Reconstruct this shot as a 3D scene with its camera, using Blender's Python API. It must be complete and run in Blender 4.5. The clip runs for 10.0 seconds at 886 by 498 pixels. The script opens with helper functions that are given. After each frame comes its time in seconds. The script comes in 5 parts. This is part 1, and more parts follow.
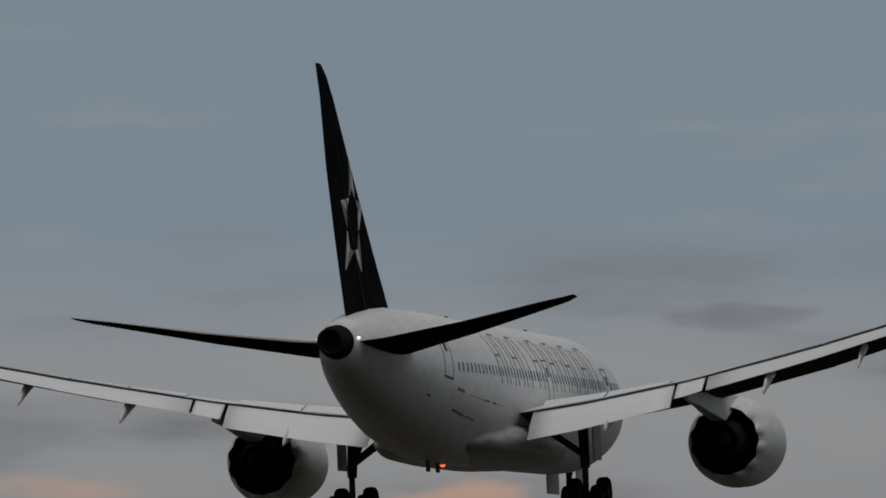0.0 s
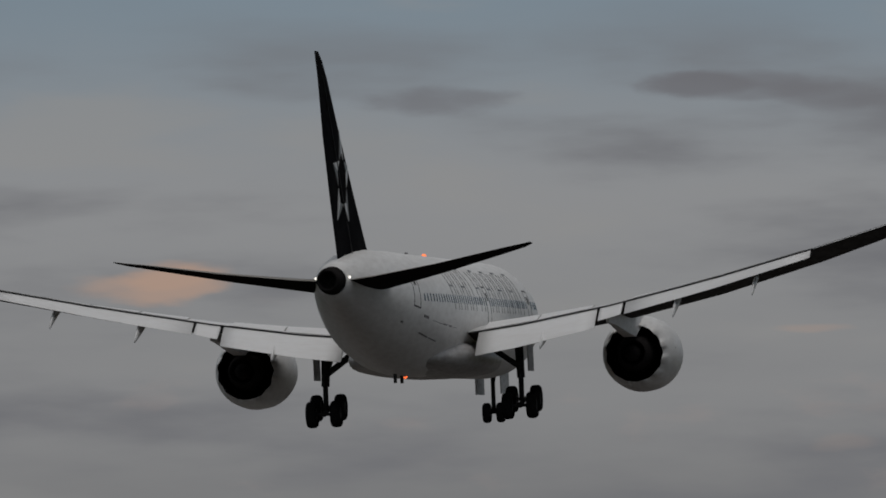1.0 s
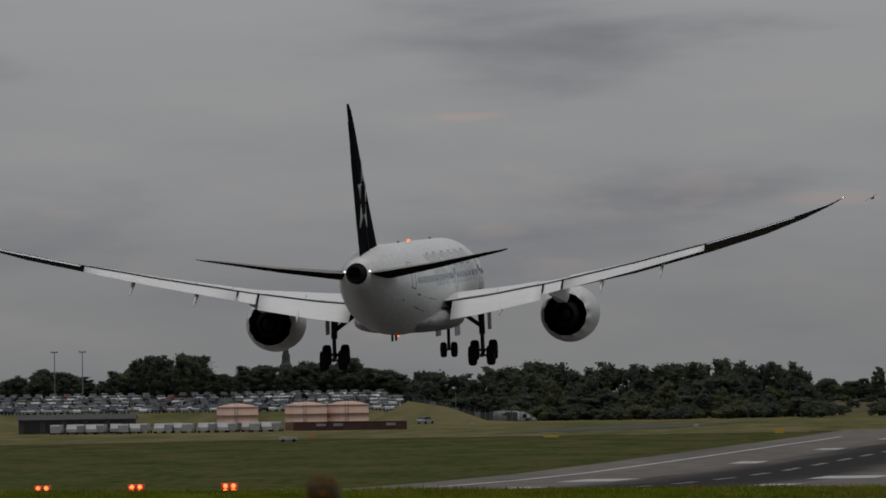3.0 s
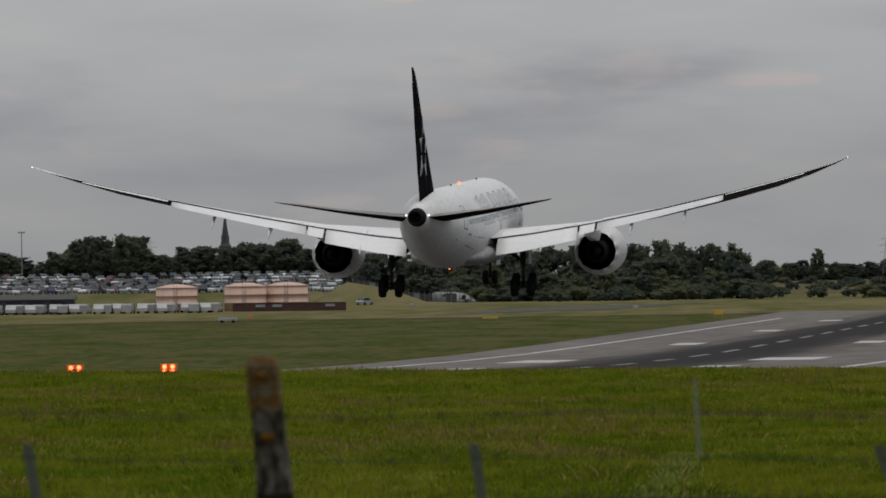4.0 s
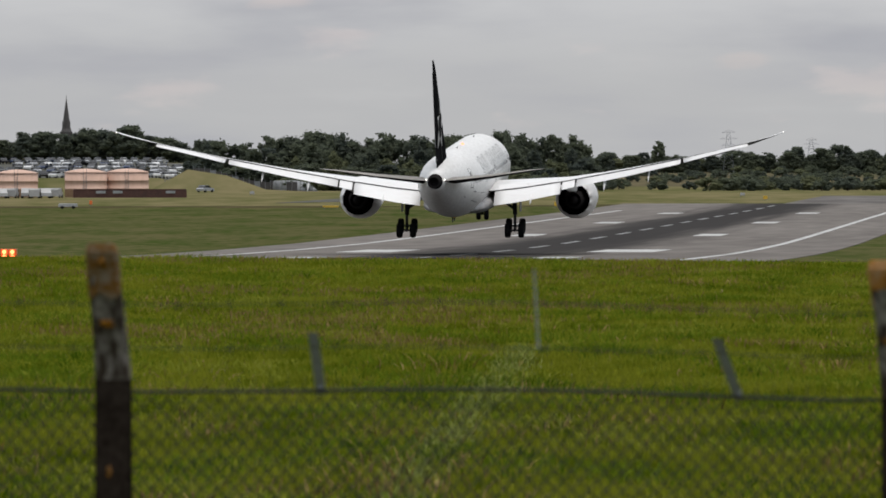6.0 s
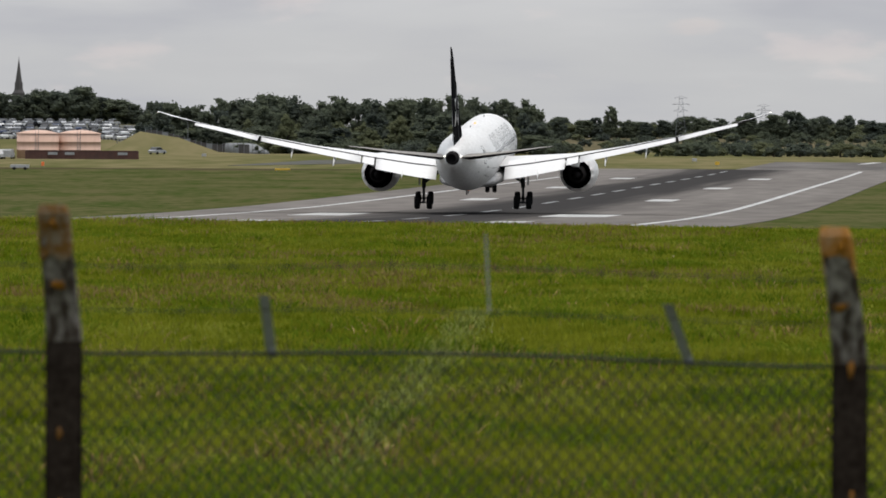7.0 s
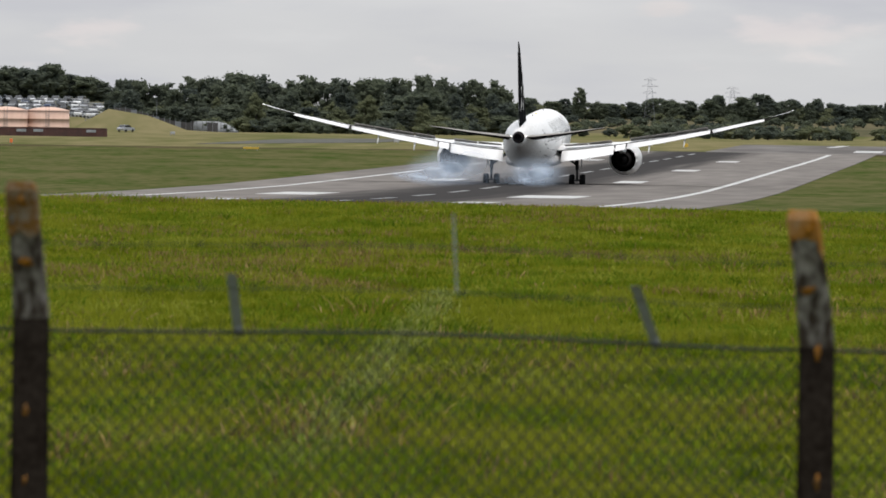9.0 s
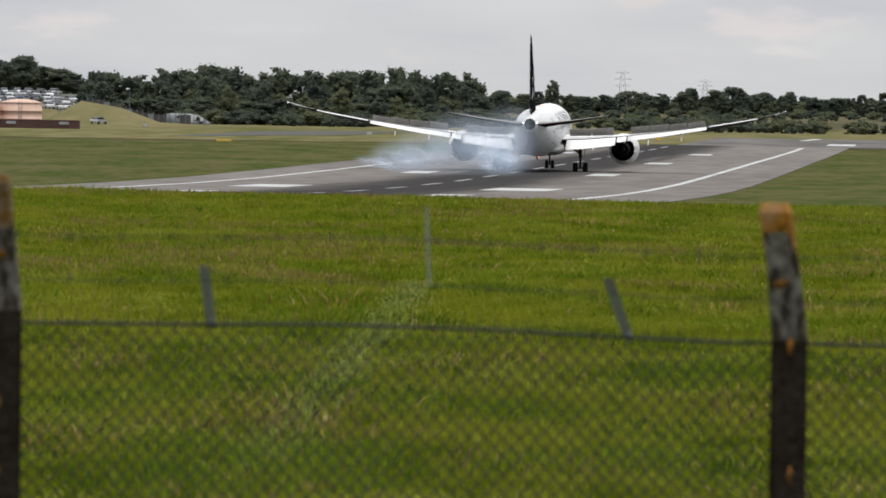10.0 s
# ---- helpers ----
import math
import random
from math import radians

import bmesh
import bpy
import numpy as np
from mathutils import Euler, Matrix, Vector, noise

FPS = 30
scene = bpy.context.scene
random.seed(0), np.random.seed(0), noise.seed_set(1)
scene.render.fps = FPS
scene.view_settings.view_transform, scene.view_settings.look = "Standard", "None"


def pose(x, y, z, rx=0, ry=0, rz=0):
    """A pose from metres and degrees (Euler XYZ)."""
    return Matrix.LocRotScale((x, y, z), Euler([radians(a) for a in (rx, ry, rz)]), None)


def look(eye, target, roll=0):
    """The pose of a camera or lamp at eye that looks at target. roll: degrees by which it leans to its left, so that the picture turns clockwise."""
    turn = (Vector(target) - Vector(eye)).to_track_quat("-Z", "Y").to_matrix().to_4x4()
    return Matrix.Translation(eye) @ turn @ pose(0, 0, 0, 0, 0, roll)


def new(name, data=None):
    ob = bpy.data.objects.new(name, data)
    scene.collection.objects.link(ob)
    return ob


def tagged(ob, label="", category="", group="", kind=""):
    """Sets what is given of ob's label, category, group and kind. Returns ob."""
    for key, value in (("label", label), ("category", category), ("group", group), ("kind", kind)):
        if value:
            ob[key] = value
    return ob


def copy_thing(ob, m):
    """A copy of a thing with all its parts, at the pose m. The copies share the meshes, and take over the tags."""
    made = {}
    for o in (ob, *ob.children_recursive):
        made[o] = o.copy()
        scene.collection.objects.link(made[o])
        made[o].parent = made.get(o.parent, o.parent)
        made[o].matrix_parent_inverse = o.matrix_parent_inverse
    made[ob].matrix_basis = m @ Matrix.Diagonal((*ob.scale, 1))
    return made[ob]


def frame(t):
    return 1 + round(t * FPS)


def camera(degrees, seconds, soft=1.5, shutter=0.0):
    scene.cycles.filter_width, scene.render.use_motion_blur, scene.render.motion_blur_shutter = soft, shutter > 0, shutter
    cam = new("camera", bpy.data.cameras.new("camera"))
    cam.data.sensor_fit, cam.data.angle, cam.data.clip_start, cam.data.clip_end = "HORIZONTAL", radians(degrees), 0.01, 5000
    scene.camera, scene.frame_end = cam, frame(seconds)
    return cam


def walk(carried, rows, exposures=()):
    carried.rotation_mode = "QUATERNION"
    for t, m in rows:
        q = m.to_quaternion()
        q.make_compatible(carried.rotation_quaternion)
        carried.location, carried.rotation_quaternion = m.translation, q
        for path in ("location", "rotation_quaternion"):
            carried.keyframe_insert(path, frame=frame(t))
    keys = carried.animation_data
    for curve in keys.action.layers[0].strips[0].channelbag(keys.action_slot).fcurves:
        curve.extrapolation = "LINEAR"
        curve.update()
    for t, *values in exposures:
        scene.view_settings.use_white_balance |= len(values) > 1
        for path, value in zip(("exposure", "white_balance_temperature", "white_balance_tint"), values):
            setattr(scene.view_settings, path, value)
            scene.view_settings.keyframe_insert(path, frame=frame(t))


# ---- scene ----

# The eye stands on a low bank; bearings are kept in thousandths of a radian
EYE = Vector((0.0, 0.0, 13.0))


def bearing(az, el, dist):
    """A place at a bearing (mrad to the right of the y axis, mrad above the level) and a plan distance."""
    return Vector((dist * math.tan(az / 1000), dist, EYE.z + dist * math.tan(el / 1000) / math.cos(az / 1000)))


def aim(az, el, roll):
    return look(EYE, bearing(az, el, 1000), roll)


cam = camera(5.101, 10.0, soft=1.7)
cam.data.dof.use_dof = True
cam.data.dof.focus_distance = 800.0
cam.data.dof.aperture_fstop = 15.0
walk(cam, [
    (0.0, aim(-94.079, 55.027, -0.80)),
    (0.5, aim(-78.622, 50.890, -0.80)),
    (1.0, aim(-63.986, 32.865, -0.80)),
    (1.5, aim(-50.726, 25.044, -0.78)),
    (2.0, aim(-39.864, 19.602, -0.84)),
    (2.2, aim(-36.521, 17.919, -0.84)),
    (3.3, aim(-25.813, 7.836, -0.80)),
    (3.5, aim(-23.291, 5.293, -0.78)),
    (4.0, aim(-23.568, -0.933, -0.73)),
    (4.5, aim(-16.270, -2.899, -0.67)),
    (5.0, aim(-10.756, -7.249, -0.65)),
    (5.2, aim(-9.778, -9.126, -0.56)),
    (6.5, aim(-5.634, -13.375, 0.17)),
    (7.0, aim(-2.728, -15.810, 0.33)),
    (7.5, aim(0.000, -16.875, 0.50)),
    (8.0, aim(1.123, -17.193, 0.62)),
    (8.5, aim(0.110, -18.419, 0.71)),
    (9.0, aim(0.537, -17.780, 0.80)),
    (9.5, aim(0.490, -13.872, 0.84)),
    (10.0, aim(3.300, -18.486, 0.89)),
], exposures=[
    (0.0, -1.02),
    (1.0, -1.06),
    (2.0, -1.12),
    (2.2, -1.08),
    (3.3, -0.70),
    (3.5, -0.58),
    (4.0, -0.26),
    (4.5, 0.02),
    (5.2, 0.26),
    (6.5, 0.44),
    (7.5, 0.65),
    (9.0, 0.76),
    (10.0, 0.76),
])

# ---- world and sun ----
world = bpy.data.worlds.new("overcast_evening")
scene.world = world
world.use_nodes = True
wn, wl = world.node_tree.nodes, world.node_tree.links
wn.clear()


def wnode(kind, **kw):
    n = wn.new(kind)
    for key, value in kw.items():
        if key == "op":
            n.operation = value
        elif key == "blend":
            n.blend_type = value
    return n


def wmath(op, a, b=None, clamp=False):
    n = wn.new("ShaderNodeMath")
    n.operation, n.use_clamp = op, clamp
    for i, v in enumerate((a, b)):
        if v is None:
            continue
        if isinstance(v, (int, float)):
            n.inputs[i].default_value = v
        else:
            wl.new(v, n.inputs[i])
    return n.outputs[0]


def wmix(fac, a, b):
    n = wn.new("ShaderNodeMix")
    n.data_type = "RGBA"
    for i, v in ((0, fac), (6, a), (7, b)):
        if isinstance(v, tuple):
            n.inputs[i].default_value = (*v, 1)
        elif isinstance(v, (int, float)):
            n.inputs[i].default_value = v
        else:
            wl.new(v, n.inputs[i])
    return n.outputs[2]


def wnoise(x, y, scale, detail, seed):
    c = wn.new("ShaderNodeCombineXYZ")
    wl.new(x, c.inputs[0])
    wl.new(y, c.inputs[1])
    c.inputs[2].default_value = seed
    n = wn.new("ShaderNodeTexNoise")
    n.inputs["Scale"].default_value, n.inputs["Detail"].default_value = scale, detail
    wl.new(c.outputs[0], n.inputs["Vector"])
    return n.outputs[0]


def wrange(v, lo, hi, a=0.0, b=1.0):
    n = wn.new("ShaderNodeMapRange")
    n.interpolation_type = "SMOOTHSTEP"
    wl.new(v, n.inputs[0])
    for i, q in enumerate((lo, hi, a, b)):
        n.inputs[i + 1].default_value = q
    return n.outputs[0]


tc = wn.new("ShaderNodeTexCoord")
sep = wn.new("ShaderNodeSeparateXYZ")
wl.new(tc.outputs["Generated"], sep.inputs[0])
az = wmath("MULTIPLY", wmath("ARCTAN2", sep.outputs[0], sep.outputs[1]), 1000.0)
el = wmath("MULTIPLY", wmath("ARCSINE", sep.outputs[2]), 1000.0)
sky = wn.new("ShaderNodeTexSky")
sky.sky_type, sky.sun_disc = "NISHITA", False
SUN_EL, SUN_AZ = 74.0, 150.0       # degrees; azimuth clockwise from the y axis
sky.sun_elevation, sky.sun_rotation = radians(SUN_EL), radians(SUN_AZ)
sky.altitude, sky.dust_density = 100.0, 2.0
clear = wn.new("ShaderNodeVectorMath")
clear.operation = "SCALE"
wl.new(sky.outputs[0], clear.inputs[0])
clear.inputs["Scale"].default_value = 0.075
# the clouded lower sky: grey veils, darker bars, and a few warm lit tops
streak = wnoise(wmath("MULTIPLY", az, 0.022), wmath("MULTIPLY", el, 0.10), 1.0, 5.0, 3.1)
fine = wnoise(wmath("MULTIPLY", az, 0.07), wmath("MULTIPLY", el, 0.22), 1.0, 6.0, 8.3)
veil = wmix(wrange(el, 2.0, 20.0), (0.372, 0.374, 0.380), (0.47, 0.475, 0.485))
veil = wmix(wrange(el, 20.0, 40.0), veil, (0.53, 0.54, 0.555))
veil = wmix(wrange(el, 36.0, 62.0), veil, (0.385, 0.49, 0.58))
veil = wmix(wrange(el, 75.0, 300.0), veil, (0.47, 0.50, 0.54))
veil = wmix(wrange(el, 300.0, 1150.0), veil, (1.05, 1.07, 1.10))
veil = wmix(wmath("MULTIPLY", wrange(streak, 0.45, 0.72), wrange(el, 62.0, 44.0)), veil, (0.32, 0.325, 0.35))
veil = wmix(wmath("MULTIPLY", wrange(streak, 0.47, 0.30), wrange(el, 8.0, 40.0, 0.25, 0.5)), veil, (0.56, 0.555, 0.545))
warm = wmath("MULTIPLY", wrange(fine, 0.60, 0.75), wmath("MULTIPLY", wrange(el, 36.0, 16.0), 0.2))
veil = wmix(warm, veil, (0.66, 0.54, 0.50))


def patch(base, a, e, ra, re, colour, most):
    """One cloud at a bearing, with a frayed outline."""
    da = wmath("POWER", wmath("DIVIDE", wmath("SUBTRACT", az, a), ra), 2.0)
    de = wmath("POWER", wmath("DIVIDE", wmath("SUBTRACT", el, e), re), 2.0)
    d = wmath("ADD", wmath("ADD", da, de), wmath("MULTIPLY", wmath("SUBTRACT", fine, 0.5), 5.5))
    return wmix(wrange(d, 1.3, -0.1, 0.0, most), base, colour)


GREY, PINK = (0.29, 0.285, 0.31), (0.86, 0.58, 0.44)
veil = patch(veil, -66.4, 47.8, 9.4, 1.5, GREY, 0.55)
veil = patch(veil, -39.7, 49.0, 6.0, 1.2, GREY, 0.55)
veil = patch(veil, -35.0, 48.7, 10.8, 1.5, GREY, 0.5)
veil = patch(veil, -24.2, 48.0, 6.2, 1.6, GREY, 0.4)
veil = patch(veil, -11.0, 38.8, 10.8, 1.2, GREY, 0.4)
veil = patch(veil, -92.7, 29.6, 8.0, 1.7, PINK, 0.5)
veil = patch(veil, -90.1, 29.9, 5.7, 2.0, PINK, 0.4)
veil = patch(veil, -135.5, 31.5, 8.5, 1.7, PINK, 0.55)
veil = patch(veil, -92.4, 30.6, 5.1, 1.4, PINK, 0.5)
veil = patch(veil, -26.7, 24.4, 4.0, 0.5, PINK, 0.25)
veil = patch(veil, 8.7, 15.9, 6.2, 0.8, PINK, 0.07)
veil = patch(veil, 9.2, 15.9, 5.7, 0.8, PINK, 0.08)
veil = patch(veil, -23.7, 12.9, 3.4, 1.1, PINK, 0.1)
veil = patch(veil, 22.3, 6.8, 3.4, 1.0, PINK, 0.1)
veil = patch(veil, -9.7, 39.1, 13.6, 1.5, GREY, 0.3)

mixed = wmix(wrange(el, 60.0, 900.0, 1.0, 0.75), clear.outputs[0], veil)
bg = wn.new("ShaderNodeBackground")
wl.new(mixed, bg.inputs["Color"])
bg.inputs["Strength"].default_value = 1.0
wo = wn.new("ShaderNodeOutputWorld")
wl.new(bg.outputs[0], wo.inputs["Surface"])

sun = new("sun", bpy.data.lights.new("sun", "SUN"))
sun.data.energy, sun.data.angle, sun.data.color = 1.4, radians(25), (1.0, 0.95, 0.89)
sa, se = radians(SUN_AZ), radians(SUN_EL)
sun.matrix_world = look((0, 0, 60), Vector((0, 0, 60)) - Vector((math.sin(sa) * math.cos(se), math.cos(sa) * math.cos(se), math.sin(se))))


# ---- materials ----
def mat(name, colour, rough=0.6, metal=0.0, second=None, scale=1.0, amount=0.5, bump=0.0, bump_scale=None, glow=0.0, alpha=1.0,
        fine_scale=None, stretch=(1, 1, 1), per_object=0.0, space="Object", gloss=0.5):
    """A surface with broad stains and fine grain: colour runs to `second` by two noises."""
    m = bpy.data.materials.new(name)
    m.use_nodes = True
    nt = m.node_tree
    b = nt.nodes["Principled BSDF"]
    b.inputs["Roughness"].default_value, b.inputs["Metallic"].default_value = rough, metal
    b.inputs["Base Color"].default_value = (*colour, 1)
    b.inputs["Alpha"].default_value = alpha
    b.inputs["Specular IOR Level"].default_value = gloss
    if second:
        co = nt.nodes.new("ShaderNodeTexCoord")
        mp = nt.nodes.new("ShaderNodeMapping")
        mp.inputs["Scale"].default_value = stretch
        nt.links.new(co.outputs[space], mp.inputs["Vector"])
        n1, n2 = nt.nodes.new("ShaderNodeTexNoise"), nt.nodes.new("ShaderNodeTexNoise")
        n1.inputs["Scale"].default_value, n1.inputs["Detail"].default_value = scale, 4
        n2.inputs["Scale"].default_value, n2.inputs["Detail"].default_value = fine_scale or scale * 9, 3
        ad = nt.nodes.new("ShaderNodeMath")
        ad.operation = "ADD"
        for n, i in ((n1, 0), (n2, 1)):
            nt.links.new(mp.outputs[0], n.inputs["Vector"])
            nt.links.new(n.outputs[0], ad.inputs[i])
        rm = nt.nodes.new("ShaderNodeMapRange")
        rm.inputs[1].default_value, rm.inputs[2].default_value = 0.75, 1.25
        rm.inputs[4].default_value = amount * 2
        nt.links.new(ad.outputs[0], rm.inputs[0])
        fac = rm.outputs[0]
        if per_object:
            oi = nt.nodes.new("ShaderNodeObjectInfo")
            ma = nt.nodes.new("ShaderNodeMath")
            ma.operation, ma.inputs[1].default_value = "MULTIPLY_ADD", per_object
            nt.links.new(oi.outputs["Random"], ma.inputs[0])
            nt.links.new(fac, ma.inputs[2])
            fac = ma.outputs[0]
        mx = nt.nodes.new("ShaderNodeMix")
        mx.data_type = "RGBA"
        mx.inputs[6].default_value, mx.inputs[7].default_value = (*colour, 1), (*second, 1)
        nt.links.new(fac, mx.inputs[0])
        nt.links.new(mx.outputs[2], b.inputs["Base Color"])
        if bump:
            bp = nt.nodes.new("ShaderNodeBump")
            bp.inputs["Strength"].default_value, bp.inputs["Distance"].default_value = bump, bump_scale or 0.02
            nt.links.new(n2.outputs[0], bp.inputs["Height"])
            nt.links.new(bp.outputs[0], b.inputs["Normal"])
    if glow:
        b.inputs["Emission Color"].default_value, b.inputs["Emission Strength"].default_value = (*colour, 1), glow
    return m


WHITE = mat("white_paint", (0.69, 0.685, 0.675), 0.45, second=(0.47, 0.455, 0.44), scale=0.3, amount=0.32, fine_scale=4.0, stretch=(1, 0.3, 1))
BELLY = mat("grey_belly_paint", (0.40, 0.39, 0.39), 0.45, second=(0.20, 0.19, 0.18), scale=0.5, amount=0.5, stretch=(1, 0.25, 1))
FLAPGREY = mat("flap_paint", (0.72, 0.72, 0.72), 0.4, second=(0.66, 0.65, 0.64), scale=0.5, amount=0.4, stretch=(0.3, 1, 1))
# shade of the wing's underside, put into a dark tone
WINGSHADE = mat("wing_underside_shade", (0.10, 0.098, 0.098), 0.7, gloss=0.0, second=(0.06, 0.058, 0.058), scale=0.4, amount=0.5, stretch=(1, 0.4, 1))
# grey of the tailplane tops, and the shade painted under the spoilers
GREYANDSHADE = mat("grey_paint_and_shade", (0.30, 0.285, 0.265), 0.7, gloss=0.1, second=(0.20, 0.19, 0.175), scale=0.6, amount=0.5)
# near-black tone holding the shade under the tailplanes
STABSHADE = mat("tailplane_underside_shade", (0.024, 0.022, 0.022), 0.8, gloss=0.0, second=(0.016, 0.015, 0.015), scale=0.5, amount=0.5, stretch=(0.4, 1, 1))
TAILBLACK = mat("black_fin_paint", (0.008, 0.008, 0.009), 0.5, second=(0.016, 0.016, 0.017), scale=0.4, amount=0.4, gloss=0.0)
LOGOLIGHT = mat("logo_light_grey", (0.55, 0.55, 0.55), 0.4, second=(0.45, 0.45, 0.45), scale=1.0)
LOGODARK = mat("logo_mid_grey", (0.12, 0.12, 0.12), 0.4, second=(0.08, 0.08, 0.08), scale=1.0)
SOOT = mat("burnt_metal", (0.022, 0.020, 0.020), 0.7, 0.0, second=(0.012, 0.011, 0.011), scale=1.0, gloss=0.0)
DARKHOLE = mat("near_black_duct", (0.010, 0.010, 0.011), 0.9, second=(0.006, 0.006, 0.006), scale=2.0, gloss=0.0)
STEEL = mat("gear_steel", (0.045, 0.045, 0.045), 0.8, 0.0, gloss=0.1, second=(0.022, 0.022, 0.022), scale=2.0)
RUBBER = mat("tyre_rubber", (0.010, 0.010, 0.010), 0.9, second=(0.016, 0.016, 0.016), scale=3.0, gloss=0.0)
SEAM = mat("dark_seam", (0.035, 0.035, 0.038), 0.7, second=(0.02, 0.02, 0.02), scale=2.0)
GLASSDARK = mat("cabin_window_glass", (0.03, 0.032, 0.035), 0.1, second=(0.02, 0.02, 0.02), scale=2.0)
LETTER = mat("dark_grey_lettering", (0.05, 0.05, 0.055), 0.4, second=(0.07, 0.07, 0.07), scale=1.0)
TAILLAMP = mat("white_position_light", (1.0, 0.95, 0.85), 0.3, glow=3.0)
BEACON = mat("red_beacon", (1.0, 0.16, 0.04), 0.3, glow=3.0)
PAPIGLOW = mat("red_approach_light", (1.0, 0.10, 0.03), 0.3, glow=9.0)


# ---- mesh helpers ----
def part(name, bm, material, parent=None, label="", smooth=False):
    """Links a bmesh as one mesh object, under a thing or a part if given."""
    me = bpy.data.meshes.new(name)
    bm.to_mesh(me)
    bm.free()
    for m in (material if isinstance(material, (list, tuple)) else [material]):
        me.materials.append(m)
    if smooth:
        me.polygons.foreach_set("use_smooth", [True] * len(me.polygons))
    ob = new(name, me)
    if parent:
        ob.parent = parent
    if label:
        tagged(ob, label)
    return ob


def share(name, source, parent, m):
    """Another piece on the same mesh."""
    ob = new(name, source.data)
    ob.parent = parent
    ob.matrix_basis = m
    return ob


def thing(name, label, category, m=None, group="", kind=""):
    ob = new(name)
    if m:
        ob.matrix_basis = m
    return tagged(ob, label, category, group, kind)


def loft(rings, closed=True, caps=True, bm=None):
    """Skin over rings of points (equal counts)."""
    bm = bm or bmesh.new()
    vs = [[bm.verts.new(p) for p in r] for r in rings]
    for a, b in zip(vs, vs[1:]):
        n = len(a)
        for i in range(n if closed else n - 1):
            j = (i + 1) % n
            bm.faces.new((a[i], a[j], b[j], b[i]))
    if caps and closed:
        bm.faces.new(list(reversed(vs[0])))
        bm.faces.new(vs[-1])
    bmesh.ops.recalc_face_normals(bm, faces=bm.faces)
    return bm


def box(x0, x1, y0, y1, z0, z1, bm=None, bevel=0.0):
    bm = bm or bmesh.new()
    ps = [bm.verts.new((x, y, z)) for z in (z0, z1) for x, y in ((x0, y0), (x1, y0), (x1, y1), (x0, y1))]
    fs = [bm.faces.new([ps[i] for i in q]) for q in ((3, 2, 1, 0), (4, 5, 6, 7), (0, 1, 5, 4), (1, 2, 6, 5), (2, 3, 7, 6), (3, 0, 4, 7))]
    if bevel:
        es = list({e for f in fs for e in f.edges})
        bmesh.ops.bevel(bm, geom=es, offset=bevel, segments=2, affect="EDGES", profile=0.6)
    return bm


def tube(a, b, r0, r1=None, n=10, bm=None):
    """A tapered round bar from a to b."""
    a, b = Vector(a), Vector(b)
    r1 = r0 if r1 is None else r1
    q = (b - a).to_track_quat("Z", "Y").to_matrix()
    ring = lambda c, r: [c + q @ Vector((r * math.cos(k * math.tau / n), r * math.sin(k * math.tau / n), 0)) for k in range(n)]
    return loft([ring(a, r0), ring(b, r1)], bm=bm)


def revolve(profile, n=28, axis="y"):
    """Rings of (along, radius) round the y axis."""
    return [[Vector((r * math.cos(k * math.tau / n), y, r * math.sin(k * math.tau / n))) for k in range(n)] for y, r in profile]


def moved(bm, m):
    bmesh.ops.transform(bm, matrix=m, verts=bm.verts)
    return bm


def smoothstep(a, b, v):
    t = min(1.0, max(0.0, (v - a) / (b - a)))
    return t * t * (3 - 2 * t)


# ---- the airliner: y forward, origin on the ground below the main wheels ----
# stations along the body: y, height of the middle, half width, half height
BODY = [(28.4, 4.15, 0.12, 0.12), (28.1, 4.2, 0.55, 0.5), (27.3, 4.3, 1.05, 0.98), (25.8, 4.5, 1.75, 1.72), (23.8, 4.7, 2.35, 2.35), (21.5, 4.83, 2.72, 2.78),
        (19.0, 4.9, 2.88, 2.95), (10.0, 4.9, 2.88, 2.97), (0.0, 4.9, 2.88, 2.97), (-6.0, 4.9, 2.88, 2.97), (-9.0, 4.965, 2.84, 2.915), (-12.0, 5.14, 2.7, 2.76), (-15.0, 5.38, 2.45, 2.49), (-18.0, 5.67, 2.1, 2.19), (-20.5, 5.89, 1.75, 1.84), (-22.8, 6.07, 1.33, 1.41), (-24.6, 6.19, 0.95, 1.01), (-25.8, 6.24, 0.66, 0.66)]


def body_at(y):
    for a, b in zip(BODY, BODY[1:]):
        if a[0] >= y >= b[0]:
            k = (a[0] - y) / (a[0] - b[0])
            return [p + (q - p) * k for p, q in zip(a[1:], b[1:])]
    return BODY[-1][1:]


def on_body(y, turn, out=0.0):
    """A place on the skin: turn is the angle from the right-hand side upwards, in radians."""
    zc, hw, hh = body_at(y)
    return Vector(((hw + out) * math.cos(turn), y, zc + (hh + out) * math.sin(turn)))


def skin_patch(y0, y1, a0, a1, out, steps=3, side=1, bm=None):
    """A thin raised plate that follows the body between two stations and two angles."""
    bm = bm or bmesh.new()
    grid = []
    for i in range(2):
        y = (y0, y1)[i]
        grid.append([on_body(y, a0 + (a1 - a0) * k / steps, out) for k in range(steps + 1)])
    inner = [[on_body((y0, y1)[i], a0 + (a1 - a0) * k / steps, -0.03) for k in range(steps + 1)] for i in range(2)]
    flip = lambda p: Vector((side * p.x, p.y, p.z))
    rim0 = [flip(p) for p in grid[0]] + [flip(p) for p in reversed(inner[0])]
    rim1 = [flip(p) for p in grid[1]] + [flip(p) for p in reversed(inner[1])]
    return loft([rim0, rim1], bm=bm)


